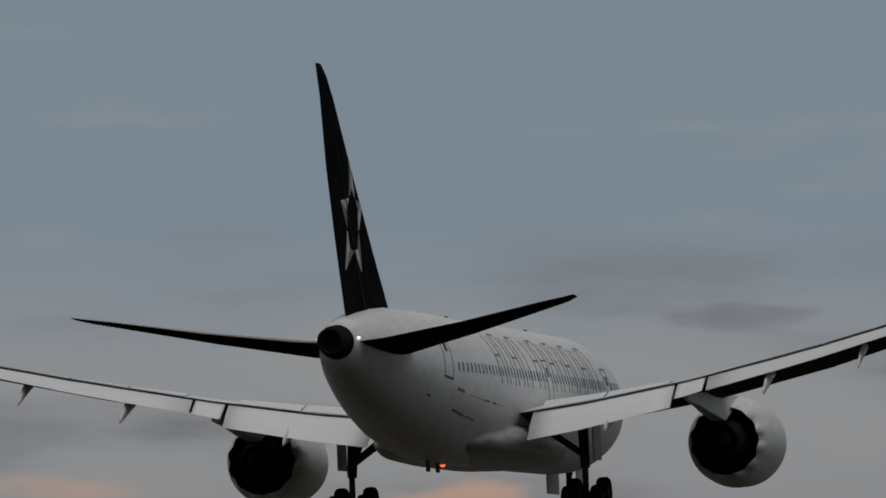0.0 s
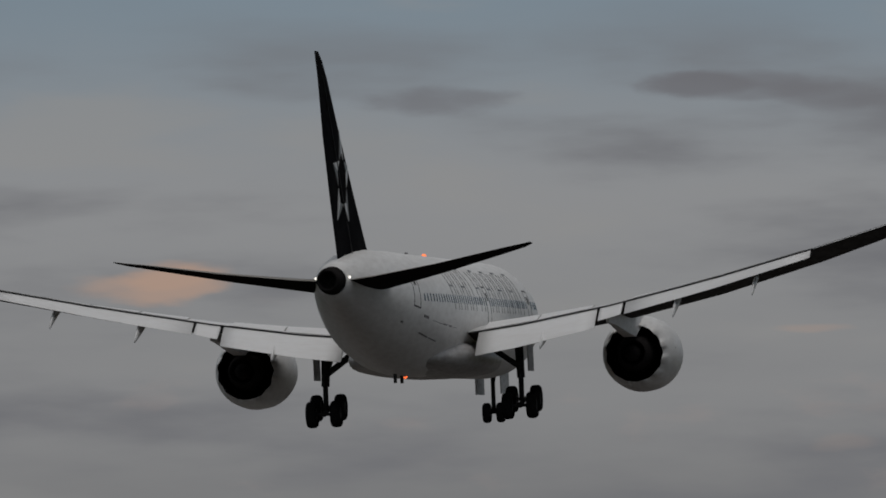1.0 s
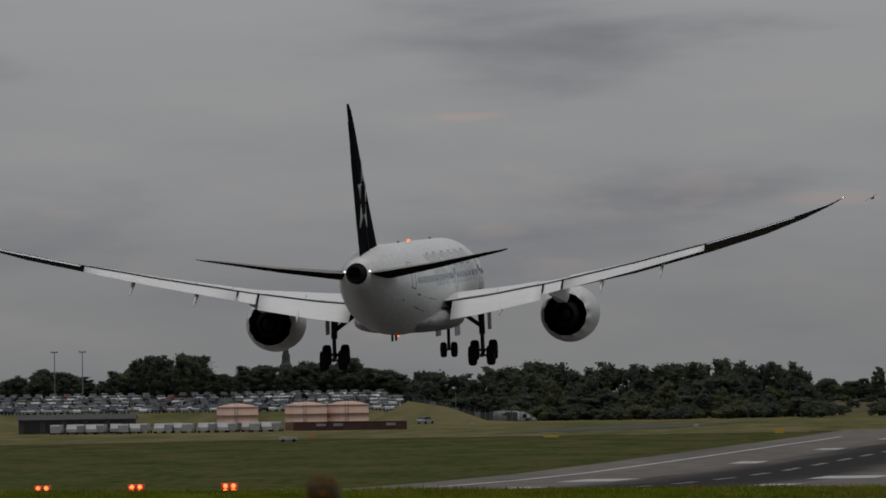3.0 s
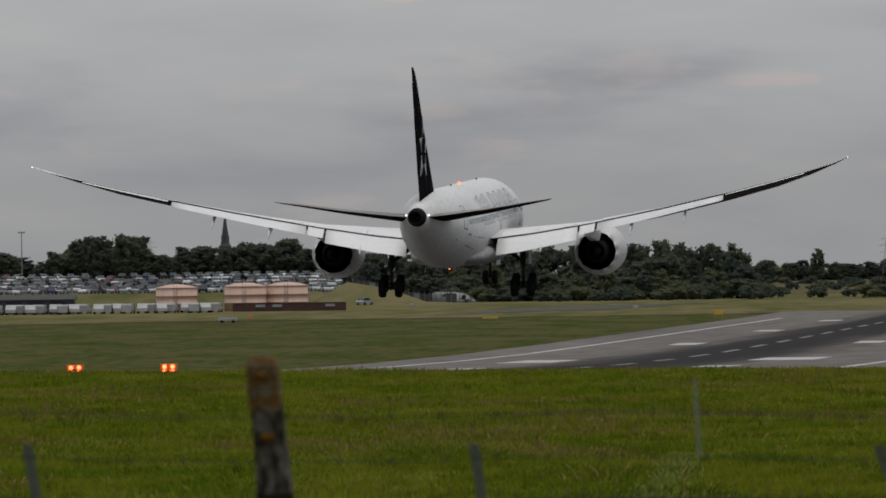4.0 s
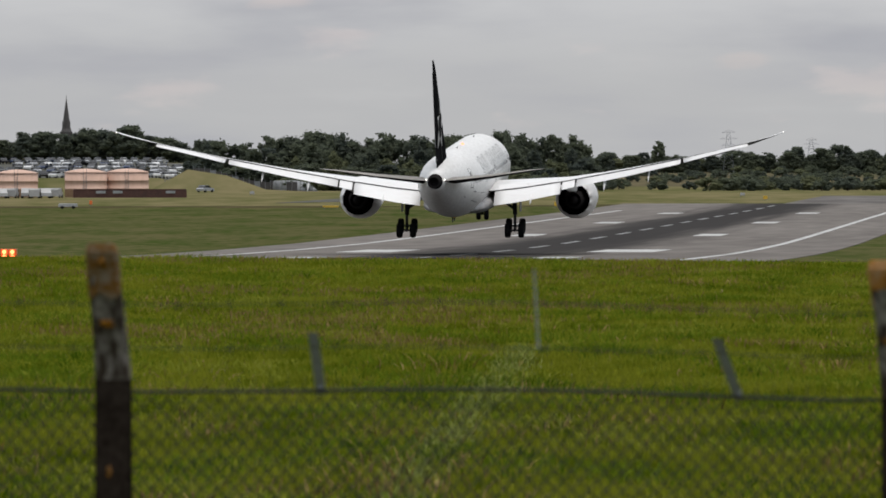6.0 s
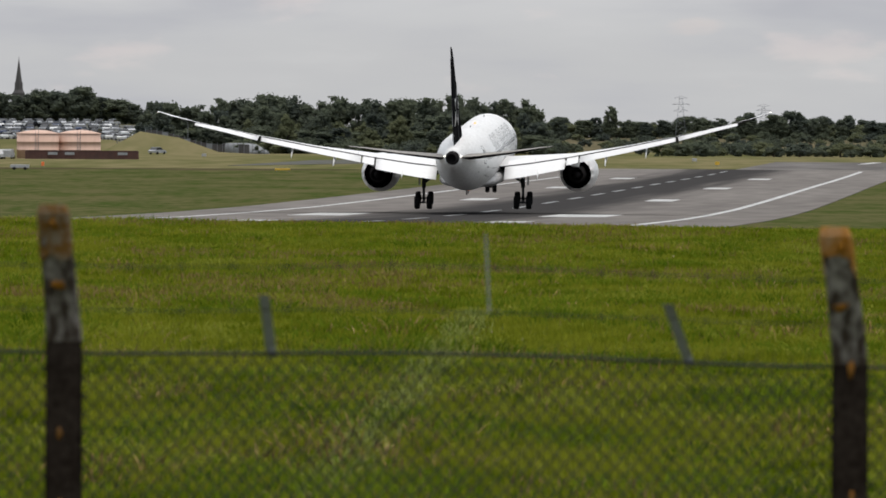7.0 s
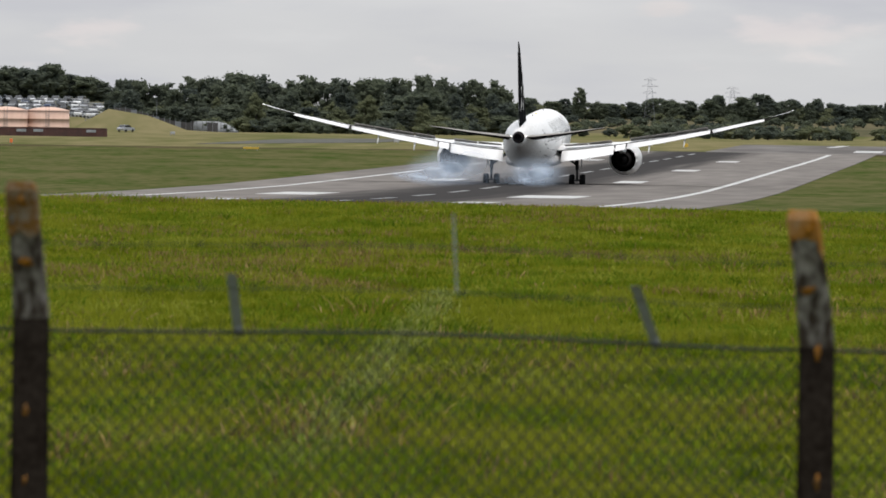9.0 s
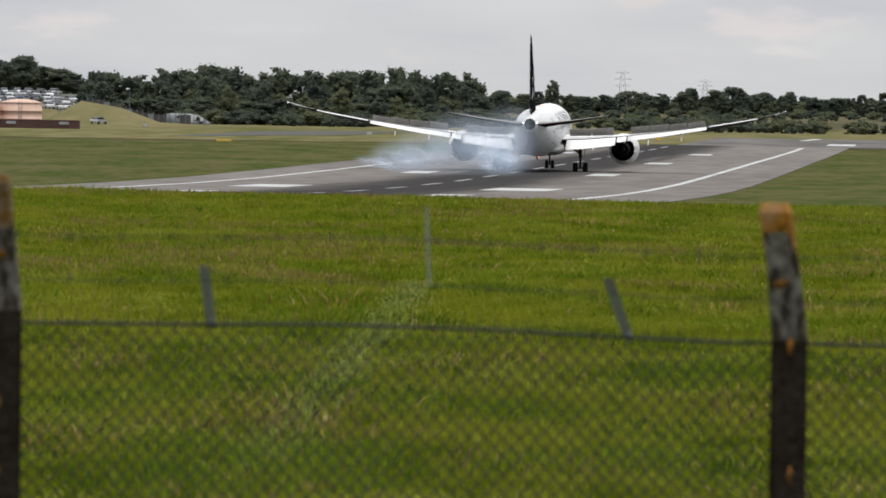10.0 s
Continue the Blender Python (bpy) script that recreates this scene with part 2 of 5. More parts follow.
def foil(le, te, thick, n=9, droop=0.0):
    """A closed wing section between a leading and a trailing point."""
    le, te = Vector(le), Vector(te)
    c = te - le
    up = Vector((0, 0, 1))
    ts = [(1 - math.cos(math.pi * k / n)) / 2 for k in range(n + 1)]
    h = lambda t: thick * (2.6 * math.sqrt(t) * (1 - t) ** 0.9 + 0.02) * 0.62
    top = [le + c * t + up * h(t) * 0.5 for t in ts]
    low = [le + c * t - up * h(t) * 0.5 for t in ts]
    return top + list(reversed(low))[0:-1]


def build_airliner():
    jet = thing("airliner", "white twin-engine airliner with a black fin, flaps and wheels down", "airplane")
    # body
    n = 44
    rings = []
    dense = []
    for a, b in zip(BODY, BODY[1:]):
        m = max(1, int((a[0] - b[0]) / 1.2))
        dense += [a[0] + (b[0] - a[0]) * k / m for k in range(m)]
    dense.append(BODY[-1][0])
    for y in dense:
        rings.append([on_body(y, k * math.tau / n) for k in range(n)])
    fus = part("fuselage", loft(rings), WHITE, jet, "white painted fuselage with a grubby belly", True)
    # exhaust cone at the end of the tail
    bm = loft(revolve([(-25.75, 0.67), (-26.4, 0.62), (-27.1, 0.52), (-27.15, 0.42), (-26.6, 0.36)]), caps=True)
    part("tail_cone", moved(bm, Matrix.Translation((0, 0, 6.26))), SOOT, jet, "dark metal exhaust cone", True)
    # belly fairing
    fr = []
    for y, w, zt, zb in ((10.5, 1.4, 2.6, 2.15), (9.0, 2.5, 3.2, 1.95), (6.0, 3.05, 3.7, 1.87), (0.0, 3.15, 3.8, 1.92), (-4.0, 3.0, 3.7, 2.02), (-7.5, 2.4, 3.3, 2.3), (-10.0, 1.4, 2.9, 2.6)):
        zc, h = (zt + zb) / 2, (zt - zb) / 2
        fr.append([Vector((w * math.copysign(abs(math.cos(k * math.tau / 28)) ** 0.7, math.cos(k * math.tau / 28)), y, zc + h * math.copysign(abs(math.sin(k * math.tau / 28)) ** 0.8, math.sin(k * math.tau / 28)))) for k in range(28)])
    part("belly_fairing", loft(fr), BELLY, jet, "grey wing-to-body fairing", True)
    # fin
    rows = []
    for z, le, te, th in ((6.5, -13.6, -23.2, 1.0), (7.35, -15.2, -24.0, 0.95), (9.95, -18.4, -25.3, 0.75), (12.95, -21.9, -26.6, 0.52), (15.65, -24.9, -27.3, 0.34), (16.45, -26.0, -27.7, 0.25), (16.87, -26.9, -27.9, 0.12)):
        sec = []
        for p in foil((0, le, 0), (0, te, 0), th):
            sec.append(Vector((p.z, p.y, z)))
        mid = (max(s.x for s in sec) + min(s.x for s in sec)) / 2
        rows.append([Vector((s.x - mid, s.y, s.z)) for s in sec])
    fin = part("fin", loft(rows), TAILBLACK, jet, "black vertical fin with a logo of pale triangles", True)

    def fin_half(y, z):
        le = np.interp(z, (7.35, 9.95, 12.95, 15.65), (-15.2, -18.4, -21.9, -24.9))
        te = np.interp(z, (7.35, 9.95, 12.95, 15.65), (-24.0, -25.3, -26.6, -27.3))
        th = np.interp(z, (7.35, 9.95, 12.95, 15.65), (0.95, 0.75, 0.52, 0.34))
        t = min(1.0, max(0.0, (y - le) / (te - le)))
        return th * (2.6 * math.sqrt(t) * (1 - t) ** 0.9 + 0.02) * 0.31

    # five kite shapes in a ring, a light and a dark half each
    cy, cz = -22.9, 11.0
    for side in (1, -1):
        for k in range(5):
            a = math.pi / 2 + k * math.tau / 5
            d, e = Vector((math.cos(a), math.sin(a))), Vector((-math.sin(a), math.cos(a)))
            for half, material in ((1, LOGOLIGHT), (-1, LOGODARK)):
                bm = bmesh.new()
                tip, base, mid = d * 2.35, d * 0.95 + e * half * 0.62, d * 1.30
                tri = [tip, base, mid]
                out = []
                for q in tri:
                    out.append(Vector((cy - q.x * 0.85, cz + q.y)))
                subs = [[out[0], (out[0] + out[1]) / 2, (out[0] + out[2]) / 2], [(out[0] + out[1]) / 2, out[1], (out[1] + out[2]) / 2],
                        [(out[0] + out[2]) / 2, (out[1] + out[2]) / 2, out[2]], [(out[0] + out[1]) / 2, (out[1] + out[2]) / 2, (out[0] + out[2]) / 2]]
                for tr in subs:
                    top = [bm.verts.new((side * (fin_half(p.x, p.y) + 0.035), p.x, p.y)) for p in tr]
                    low = [bm.verts.new((side * (fin_half(p.x, p.y) - 0.02), p.x, p.y)) for p in tr]
                    bm.faces.new(top)
                    for i in range(3):
                        bm.faces.new((top[i], top[(i + 1) % 3], low[(i + 1) % 3], low[i]))
                bmesh.ops.recalc_face_normals(bm, faces=bm.faces)
                part("logo_shape", bm, material, fin)
    # rudder hinge line
    bm = bmesh.new()
    for side in (1, -1):
        tube((side * 0.30, -21.4, 7.55), (side * 0.11, -26.5, 15.75), 0.025, n=6, bm=bm)
    part("rudder_seam", bm, SEAM, fin)
    # tailplanes
    for side in (1, -1):
        rows = [foil((side * x, le, z - 0.055 * (le - te)), (side * x, te, z), th) for x, le, te, z, th in
                ((0.5, -18.9, -25.2, 6.25, 0.95), (1.8, -20.1, -25.5, 6.36, 0.85), (5.0, -23.0, -26.8, 6.78, 0.55), (8.4, -26.0, -28.2, 7.34, 0.28), (9.3, -26.9, -28.55, 7.47, 0.16), (9.75, -27.7, -28.7, 7.55, 0.07))]
        bm = loft(rows)
        # only upward faces keep the grey; the shade below is painted near black
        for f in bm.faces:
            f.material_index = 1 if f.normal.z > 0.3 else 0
        part("tailplane", bm, [STABSHADE, GREYANDSHADE], jet, "horizontal tailplane, mid grey above, shade painted near black below", True)
        bm = bmesh.new()
        bmesh.ops.create_uvsphere(bm, u_segments=10, v_segments=6, radius=0.06)
        part("tail_light", moved(bm, Matrix.Translation((side * 0.80, -25.5, 6.40))), TAILLAMP, jet, "lit white position light")
    # cabin windows, doors and lettering on both sides
    for side in (1, -1):
        source = None
        for k in range(58):
            y = 21.0 - k * 0.64
            if abs(y - 3.8) < 0.4 or abs(y - 17.6) < 0.5 or y < -14.5:
                continue
            a = math.asin(min(1, (5.55 - body_at(y)[0]) / body_at(y)[2]))
            if y > -6.0 and y < 19.0:
                if source is None:
                    bm = skin_patch(-0.11, 0.11, a - 0.068, a + 0.068, 0.012, 2, side)
                    source = part("cabin_window", bm, GLASSDARK, fus)
                    source.matrix_basis = Matrix.Translation((0, y, 0))
                else:
                    share("cabin_window", source, fus, Matrix.Translation((0, y, 0)))
            else:
                part("cabin_window", skin_patch(y - 0.11, y + 0.11, a - 0.068, a + 0.068, 0.012, 2, side), GLASSDARK, fus)
        for y in (17.6, 3.8, -15.6):
            bm = bmesh.new()
            zc, hw, hh = body_at(y)
            a0, a1 = math.asin((4.35 - zc) / hh) if y > 0 else math.asin((5.05 - zc) / hh), math.asin((6.3 - zc) / hh) if y > 0 else math.asin((6.75 - zc) / hh)
            w = 0.55
            for q in ((y - w, y - w + 0.035, a0, a1), (y + w - 0.035, y + w, a0, a1)):
                skin_patch(*q, 0.012, 6, side, bm)
            for q in ((y - w, y + w, a0, a0 + 0.03), (y - w, y + w, a1 - 0.014, a1)):
                skin_patch(*q, 0.014, 1, side, bm)
            skin_patch(y - 0.16, y + 0.16, (a0 + a1) / 2 + 0.08, (a0 + a1) / 2 + 0.22, 0.013, 2, side, bm)
            part("door_outline", bm, SEAM, fus, "dark outline of a cabin door")
        # tall lettering as plain strokes, and two lines of small print as bars
        for k in range(12):
            y = -6.4 + (k + (0.5 if k > 3 else 0)) * 1.86
            bm = bmesh.new()
            for d in (-0.62, 0.5):
                skin_patch(y + d, y + d + 0.065, 0.05, 0.80, 0.012, 8, side, bm)
            skin_patch(y - 0.49, y + 0.5, 0.82 if k % 2 else 0.44, 0.86 if k % 2 else 0.47, 0.011, 1, side, bm)
            part("lettering_bar", bm, LETTER, fus)
        for y0, y1, a0, a1 in ((-14.2, -13.3, -0.28, -0.23), (-12.4, -10.2, -0.27, -0.26), (-10.0, -8.0, -0.27, -0.24), (-7.6, -6.6, -0.265, -0.255), (-14.0, -12.4, -0.60, -0.57), (-12.1, -10.4, -0.59, -0.57), (-17.4, -17.1, -0.60, -0.55)):
            part("small_print_bar", skin_patch(y0, y1, a0, a1, 0.012, 2, side), LETTER, fus)
    # beacons and belly blades
    for p, r in (((0.0, -5.5, 1.95), 0.12), ((0, 2.0, 7.90), 0.12)):
        bm = bmesh.new()
        bmesh.ops.create_uvsphere(bm, u_segments=10, v_segments=6, radius=r)
        part("beacon", moved(bm, Matrix.Translation(p)), BEACON, jet, "glowing red beacon")
    for y in (-8.6, -6.6):
        bm = loft([[Vector((x, y + d * s, z)) for x, d in ((-0.05, -0.2), (0.05, -0.2), (0.04, 0.35), (-0.04, 0.35))] for z, s in ((2.3, 1.2), (1.6, 0.8))])
        part("blade_antenna", bm, SEAM, jet)
    for y in (14.0, -3.5):
        bm = loft([[Vector((x, y + d * s, z)) for x, d in ((-0.04, -0.3), (0.04, -0.3), (0.03, 0.3), (-0.03, 0.3))] for z, s in ((7.8, 1.2), (7.98, 0.7))])
        part("roof_antenna", bm, SEAM, jet)

    wings = []
    for side in (1, -1):
        # the wing turns a little about its root as it unloads; its space starts at the root
        R = Vector((side * 2.6, 0.0, 4.0))
        L = lambda x, y, z: Vector((side * x, y, z)) - R
        st = [(2.0, 10.0, -2.6, 3.6, 3.95, 1.6), (5.5, 7.6, -3.0, 4.0, 4.35, 1.3), (9.8, 4.6, -3.2, 4.45, 5.05, 0.95), (15.0, 0.9, -4.5, 5.4, 6.1, 0.7),
              (20.3, -2.6, -6.4, 6.7, 7.33, 0.5), (24.0, -5.1, -8.0, 7.75, 8.28, 0.38), (26.6, -7.1, -9.4, 8.7, 9.02, 0.28), (28.4, -9.1, -10.7, 9.5, 9.6, 0.18), (29.6, -11.0, -11.8, 10.1, 10.12, 0.06)]
        st = [(x, le, te, zl + le * 0.0209, zt + te * 0.0209, th) for x, le, te, zl, zt, th in st]
        rows = [foil(L(x, le, zl), L(x, te, zt), th) for x, le, te, zl, zt, th in st]
        bm = loft(rows)
        # faces turned down take the dark tone, so the underside shade is painted in
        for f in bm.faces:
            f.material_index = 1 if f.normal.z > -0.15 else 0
        wing = part("wing", bm, [WINGSHADE, FLAPGREY], jet, "pale grey swept wing with shade-dark underside, flaps down", True)
        wing.location = R
        wings.append((side, wing))
        at = lambda x: [float(np.interp(x, [s[0] for s in st], [s[i] for s in st])) for i in range(1, 6)]

        def panel(name, x0, x1, c0, c1, drop, material, label="", back=0.0, n=6, th=0.16):
            """A trailing surface hung from the rear of the wing, turned down by `drop` degrees."""
            rows = []
            for k in range(n + 1):
                x = x0 + (x1 - x0) * k / n
                le, te, zl, zt, t = at(x)
                c = c0 + (c1 - c0) * k / n
                a = L(x, te + back + 0.08, zt - 0.05 - th * 0.12)
                b = a + Vector((0, -c * math.cos(radians(drop)), -c * math.sin(radians(drop))))
                rows.append(foil(a, b, th))
            return part(name, loft(rows), material, wing, label, True)

        panel("inboard_flap", 3.3, 9.2, 2.2, 1.8, 32, FLAPGREY, "white lowered flap", th=0.30)
        panel("flaperon", 9.35, 10.5, 1.45, 1.3, 26, FLAPGREY, "white drooped flaperon", th=0.24)
        panel("outboard_flap", 10.65, 20.1, 1.2, 0.75, 30, FLAPGREY, "white lowered flap", th=0.2)
        ail = panel("aileron", 20.3, 26.2, 0.95, 0.6, 2, [WINGSHADE, FLAPGREY], "white aileron with shade-dark underside", th=0.1)
        # underside shade painted on the aileron as on the wing
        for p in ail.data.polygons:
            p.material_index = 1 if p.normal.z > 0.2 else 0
        a, b = at(20.3), at(26.2)
        hinge = L(20.3, a[1] + 0.08, a[3] - 0.062)
        ail.data.transform(Matrix.Translation(-hinge))
        ail.location = hinge
        ailerons.append((ail, hinge, (L(26.2, b[1] + 0.08, b[3] - 0.062) - hinge).normalized() * side))
        # dark strip that draws the shade in the gap ahead of the flaps
        bm = bmesh.new()
        for xs in ((2.9, 9.4), (9.4, 20.2)):
            rows = []
            for k in range(9):
                x = xs[0] + (xs[1] - xs[0]) * k / 8
                le, te, zl, zt, t = at(x)
                p = L(x, te, zt)
                rows.append([p + Vector((0, d, z)) for d, z in ((0.0, -0.02), (-0.04, -0.02), (-0.04, -0.07), (0.0, -0.08))])
            loft(rows, bm=bm)
        part("flap_gap_shade", bm, SEAM, wing, "dark strip drawn as the shade in the flap slot")
        # flap track fairings
        for x, ln, s in ((6.6, 3.3, 0.27), (13.2, 2.8, 0.22), (17.2, 2.4, 0.19)):
            le, te, zl, zt, t = at(x)
            rows = []
            for k in range(9):
                u = k / 8
                r = s * math.sin(math.pi * min(1, u * 0.86 + 0.07)) ** 0.8
                c = L(x, te + 1.6 - u * (ln + 0.4), zt - 0.55 - u * u * 0.85)
                rows.append([c + Vector((r * 0.45 * math.cos(q * math.tau / 10), 0, r * 1.35 * math.sin(q * math.tau / 10))) for q in range(10)])
            part("flap_track_fairing", loft(rows), FLAPGREY, wing, "", True)
        # spoilers lie on the wing until touchdown
        for x0, x1, c in ((3.6, 6.2, 1.35), (6.3, 8.9, 1.3), (11.0, 13.2, 1.15), (13.3, 15.5, 1.05), (15.6, 17.7, 0.95), (17.8, 19.8, 0.85)):
            a, b = at(x0), at(x1)
            pa, pb = L(x0, a[1] + c, 0), L(x1, b[1] + c, 0)
            hz = lambda q, t: t[3] + (t[2] - t[3]) * (c / (t[0] - t[1])) + 0.30 * t[4]
            pa.z, pb.z = hz(x0, a) - R.z - 0.05, hz(x1, b) - R.z - 0.05
            ta, tb = L(x0, a[1] + 0.02, a[3] + 0.025), L(x1, b[1] + 0.02, b[3] + 0.025)
            o = (pa + pb) / 2
            bm = bmesh.new()
            th = Vector((0, 0, 0.05))
            loft([[pa - o, pb - o, pb - o - th, pa - o - th], [ta - o, tb - o, tb - o - th, ta - o - th]], bm=bm)
            # shade under the spoiler is painted: faces not turned up go darker grey
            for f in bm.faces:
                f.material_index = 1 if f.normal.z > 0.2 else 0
            sp = part("spoiler", bm, [GREYANDSHADE, FLAPGREY], wing, "pale spoiler panel, shade painted on its underside")
            sp.location = o
            spoilers.append((sp, (pb - pa).normalized() * side))
        bm = bmesh.new()
        bmesh.ops.create_uvsphere(bm, u_segments=8, v_segments=6, radius=0.03)
        part("wing_tip_light", moved(bm, Matrix.Translation(L(29.5, -11.75, 9.83))), TAILLAMP, wing, "lit white wing tip light")
        # engine
        ex, ez = side * 9.75, 2.70
        shell = [(5.55, 1.40), (6.2, 1.64), (7.0, 1.80), (8.4, 1.89), (9.9, 1.84), (10.9, 1.70), (11.25, 1.53), (11.2, 1.42), (10.6, 1.37), (8.9, 1.40), (7.0, 1.43), (5.9, 1.37), (5.55, 1.36)]
        rg = revolve(shell, 48)
        for i in (0, len(shell) - 1):
            for k in range(48):
                rg[i][k].y += (0.06, -0.18, -0.42, -0.18)[k % 4]
        bm = loft(rg + [rg[0]], caps=False)
        bmesh.ops.remove_doubles(bm, verts=bm.verts, dist=1e-4)
        # the inner faces of the shell are near black
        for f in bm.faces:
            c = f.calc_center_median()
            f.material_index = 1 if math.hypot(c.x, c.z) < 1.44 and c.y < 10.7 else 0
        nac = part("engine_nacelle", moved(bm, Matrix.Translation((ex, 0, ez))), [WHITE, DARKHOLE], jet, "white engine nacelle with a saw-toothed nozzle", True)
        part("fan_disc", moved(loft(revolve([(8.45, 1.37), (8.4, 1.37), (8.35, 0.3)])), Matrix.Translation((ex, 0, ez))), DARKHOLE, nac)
        core = revolve([(8.3, 1.0), (6.6, 1.02), (5.4, 0.88), (4.6, 0.70), (4.55, 0.62), (5.2, 0.55)], 32)
        part("core_cowl", moved(loft(core), Matrix.Translation((ex, 0, ez))), SOOT, nac, "dark scorched core cowl", True)
        part("exhaust_plug", moved(loft(revolve([(5.3, 0.48), (4.6, 0.40), (3.9, 0.10)], 20)), Matrix.Translation((ex, 0, ez))), SOOT, nac, "", True)
        rows = []
        for y, zt, zb, w in ((9.8, 4.5, 4.3, 0.10), (8.0, 4.55, 4.2, 0.26), (6.0, 4.6, 4.0, 0.32), (4.0, 4.6, 3.5, 0.30), (1.5, 4.6, 3.7, 0.24), (-1.5, 4.5, 4.0, 0.14), (-3.8, 4.35, 4.15, 0.06)):
            rows.append([Vector((ex + sx * w, y, z)) for sx, z in ((-1, zb), (1, zb), (1, zt), (-1, zt))])
        part("engine_pylon", loft(rows), WHITE, jet, "white engine pylon")
        part("nacelle_mark", moved(box(-0.02, 0.02, 7.3, 7.5, -0.18, 0.0), Matrix.Translation((ex + side * 1.79, 0, ez + 0.25))), LETTER, nac)

        # main gear: strut, braces, bogie and four wheels
        gx = side * 4.85
        bm = tube((gx, -0.1, 0.55), (gx, 0.0, 2.1), 0.13)
        tube((gx, 0.0, 1.7), (gx - side * 0.1, 0.2, 4.3), 0.20, 0.24, bm=bm)
        part("gear_strut", bm, STEEL, jet, "dark steel main gear leg", True)
        bm = tube((gx, 0.0, 2.2), (gx - side * 2.1, 0.3, 3.7), 0.14)
        part("side_brace", bm, STEEL, jet, "", True)
        bm = tube((gx, 0.1, 2.1), (gx - side * 0.3, 2.3, 3.8), 0.09)
        part("drag_brace", bm, STEEL, jet, "", True)
        bm = tube((gx - side * 0.25, -0.2, 2.5), (gx - side * 1.6, -0.2, 3.5), 0.05, n=8)
        tube((gx, -0.3, 1.5), (gx, -0.35, 2.4), 0.05, n=8, bm=bm)
        part("torque_link", bm, STEEL, jet)
        bm = loft([[Vector((gx + side * 0.45 + dx, y, z)) for dx, y in ((0, -0.7), (0.06, -0.7), (0.06, 1.0), (0, 1.0))] for z in (2.0, 4.2)])
        part("gear_door", bm, BELLY, jet, "grey main gear door")
        bog = part("bogie_beam", tube((0, -0.75, 0), (0, 0.75, 0), 0.13), STEEL, jet, "dark steel bogie with four wheels", True)
        bog.location = (gx, 0, 0.50)
        bogies.append((bog, gx))
        for y in (-0.73, 0.73):
            part("axle", tube((-0.72, y, 0), (0.72, y, 0), 0.08), STEEL, bog)
            for dx in (-0.60, 0.60):
                wheel(Matrix.Translation((dx, y, 0)), 0.66, 0.25, bog)
    # nose gear
    bm = tube((0, 22.8, 0.25), (0, 22.9, 2.6), 0.11)
    tube((0, 22.8, 1.5), (0, 24.3, 2.6), 0.06, bm=bm)
    tube((-0.4, 22.8, 0.26), (0.4, 22.8, 0.26), 0.06, bm=bm)
    part("nose_gear_strut", bm, STEEL, jet, "", True)
    for dx in (-0.36, 0.36):
        wheel(Matrix.Translation((dx, 22.8, 0.26)), 0.52, 0.19, jet)
    for side in (1, -1):
        bm = box(side * 0.62, side * 0.67, 21.2, 24.0, 1.2, 2.3) if side > 0 else box(-0.67, -0.62, 21.2, 24.0, 1.2, 2.3)
        part("nose_gear_door", bm, BELLY, jet)
    return jet, wings


def wheel(m, r, w, holder):
    prof = [(-w * 0.75, r * 0.55), (-w, r * 0.66), (-w, r * 0.86), (-w * 0.7, r * 0.97), (0, r), (w * 0.7, r * 0.97), (w, r * 0.86), (w, r * 0.66), (w * 0.75, r * 0.55)]
    turn = Matrix.Rotation(radians(90), 4, "Z")
    part("tyre", moved(loft(revolve(prof, 24)), m @ turn), RUBBER, holder, "black rubber tyre", True)
    part("hub", moved(loft(revolve([(-w * 0.8, r * 0.5), (-w * 0.5, r * 0.15), (w * 0.5, r * 0.15), (w * 0.8, r * 0.5)], 16)), m @ turn), STEEL, holder)


spoilers, ailerons, bogies = [], [], []
airliner, airliner_wings = build_airliner()


# ---- materials of the place ----
GRASS = mat("long_grass", (0.050, 0.070, 0.004), 1.0, second=(0.092, 0.092, 0.014), scale=0.25, amount=0.5, fine_scale=1.6, stretch=(1, 0.22, 1), gloss=0.0)
FIELD = mat("mown_field", (0.034, 0.054, 0.012), 1.0, gloss=0.0, second=(0.082, 0.077, 0.034), scale=0.12, amount=0.65, fine_scale=0.7, stretch=(0.8, 0.16, 1))
FARFIELD = mat("dry_far_field", (0.076, 0.082, 0.030), 1.0, gloss=0.0, second=(0.150, 0.130, 0.068), scale=0.05, amount=0.6, fine_scale=0.3, stretch=(0.5, 0.12, 1))
HEATH = mat("dry_heath_grass", (0.066, 0.064, 0.038), 1.0, gloss=0.0, second=(0.115, 0.098, 0.060), scale=0.05, amount=0.6, fine_scale=0.3, stretch=(0.6, 0.2, 1))
BROWN = mat("brown_rough_grass", (0.048, 0.044, 0.022), 1.0, gloss=0.0, second=(0.075, 0.062, 0.035), scale=0.05, amount=0.6, fine_scale=0.3, stretch=(0.5, 0.12, 1))
# ground out of view, kept dark to cut the bounce onto the airliner's belly
UNSEENDARK = mat("unseen_dark_ground", (0.022, 0.020, 0.014), 1.0, gloss=0.0, second=(0.035, 0.030, 0.020), scale=0.1, amount=0.5)
BLADE = mat("grass_blades", (0.080, 0.108, 0.003), 1.0, second=(0.198, 0.210, 0.018), scale=0.6, amount=0.75, fine_scale=2.6, stretch=(1, 0.22, 1), gloss=0.0)
LUSH = mat("lush_tufts", (0.046, 0.084, 0.004), 1.0, second=(0.125, 0.172, 0.013), scale=0.6, amount=0.7, fine_scale=4.0, stretch=(1, 0.3, 1), gloss=0.0)
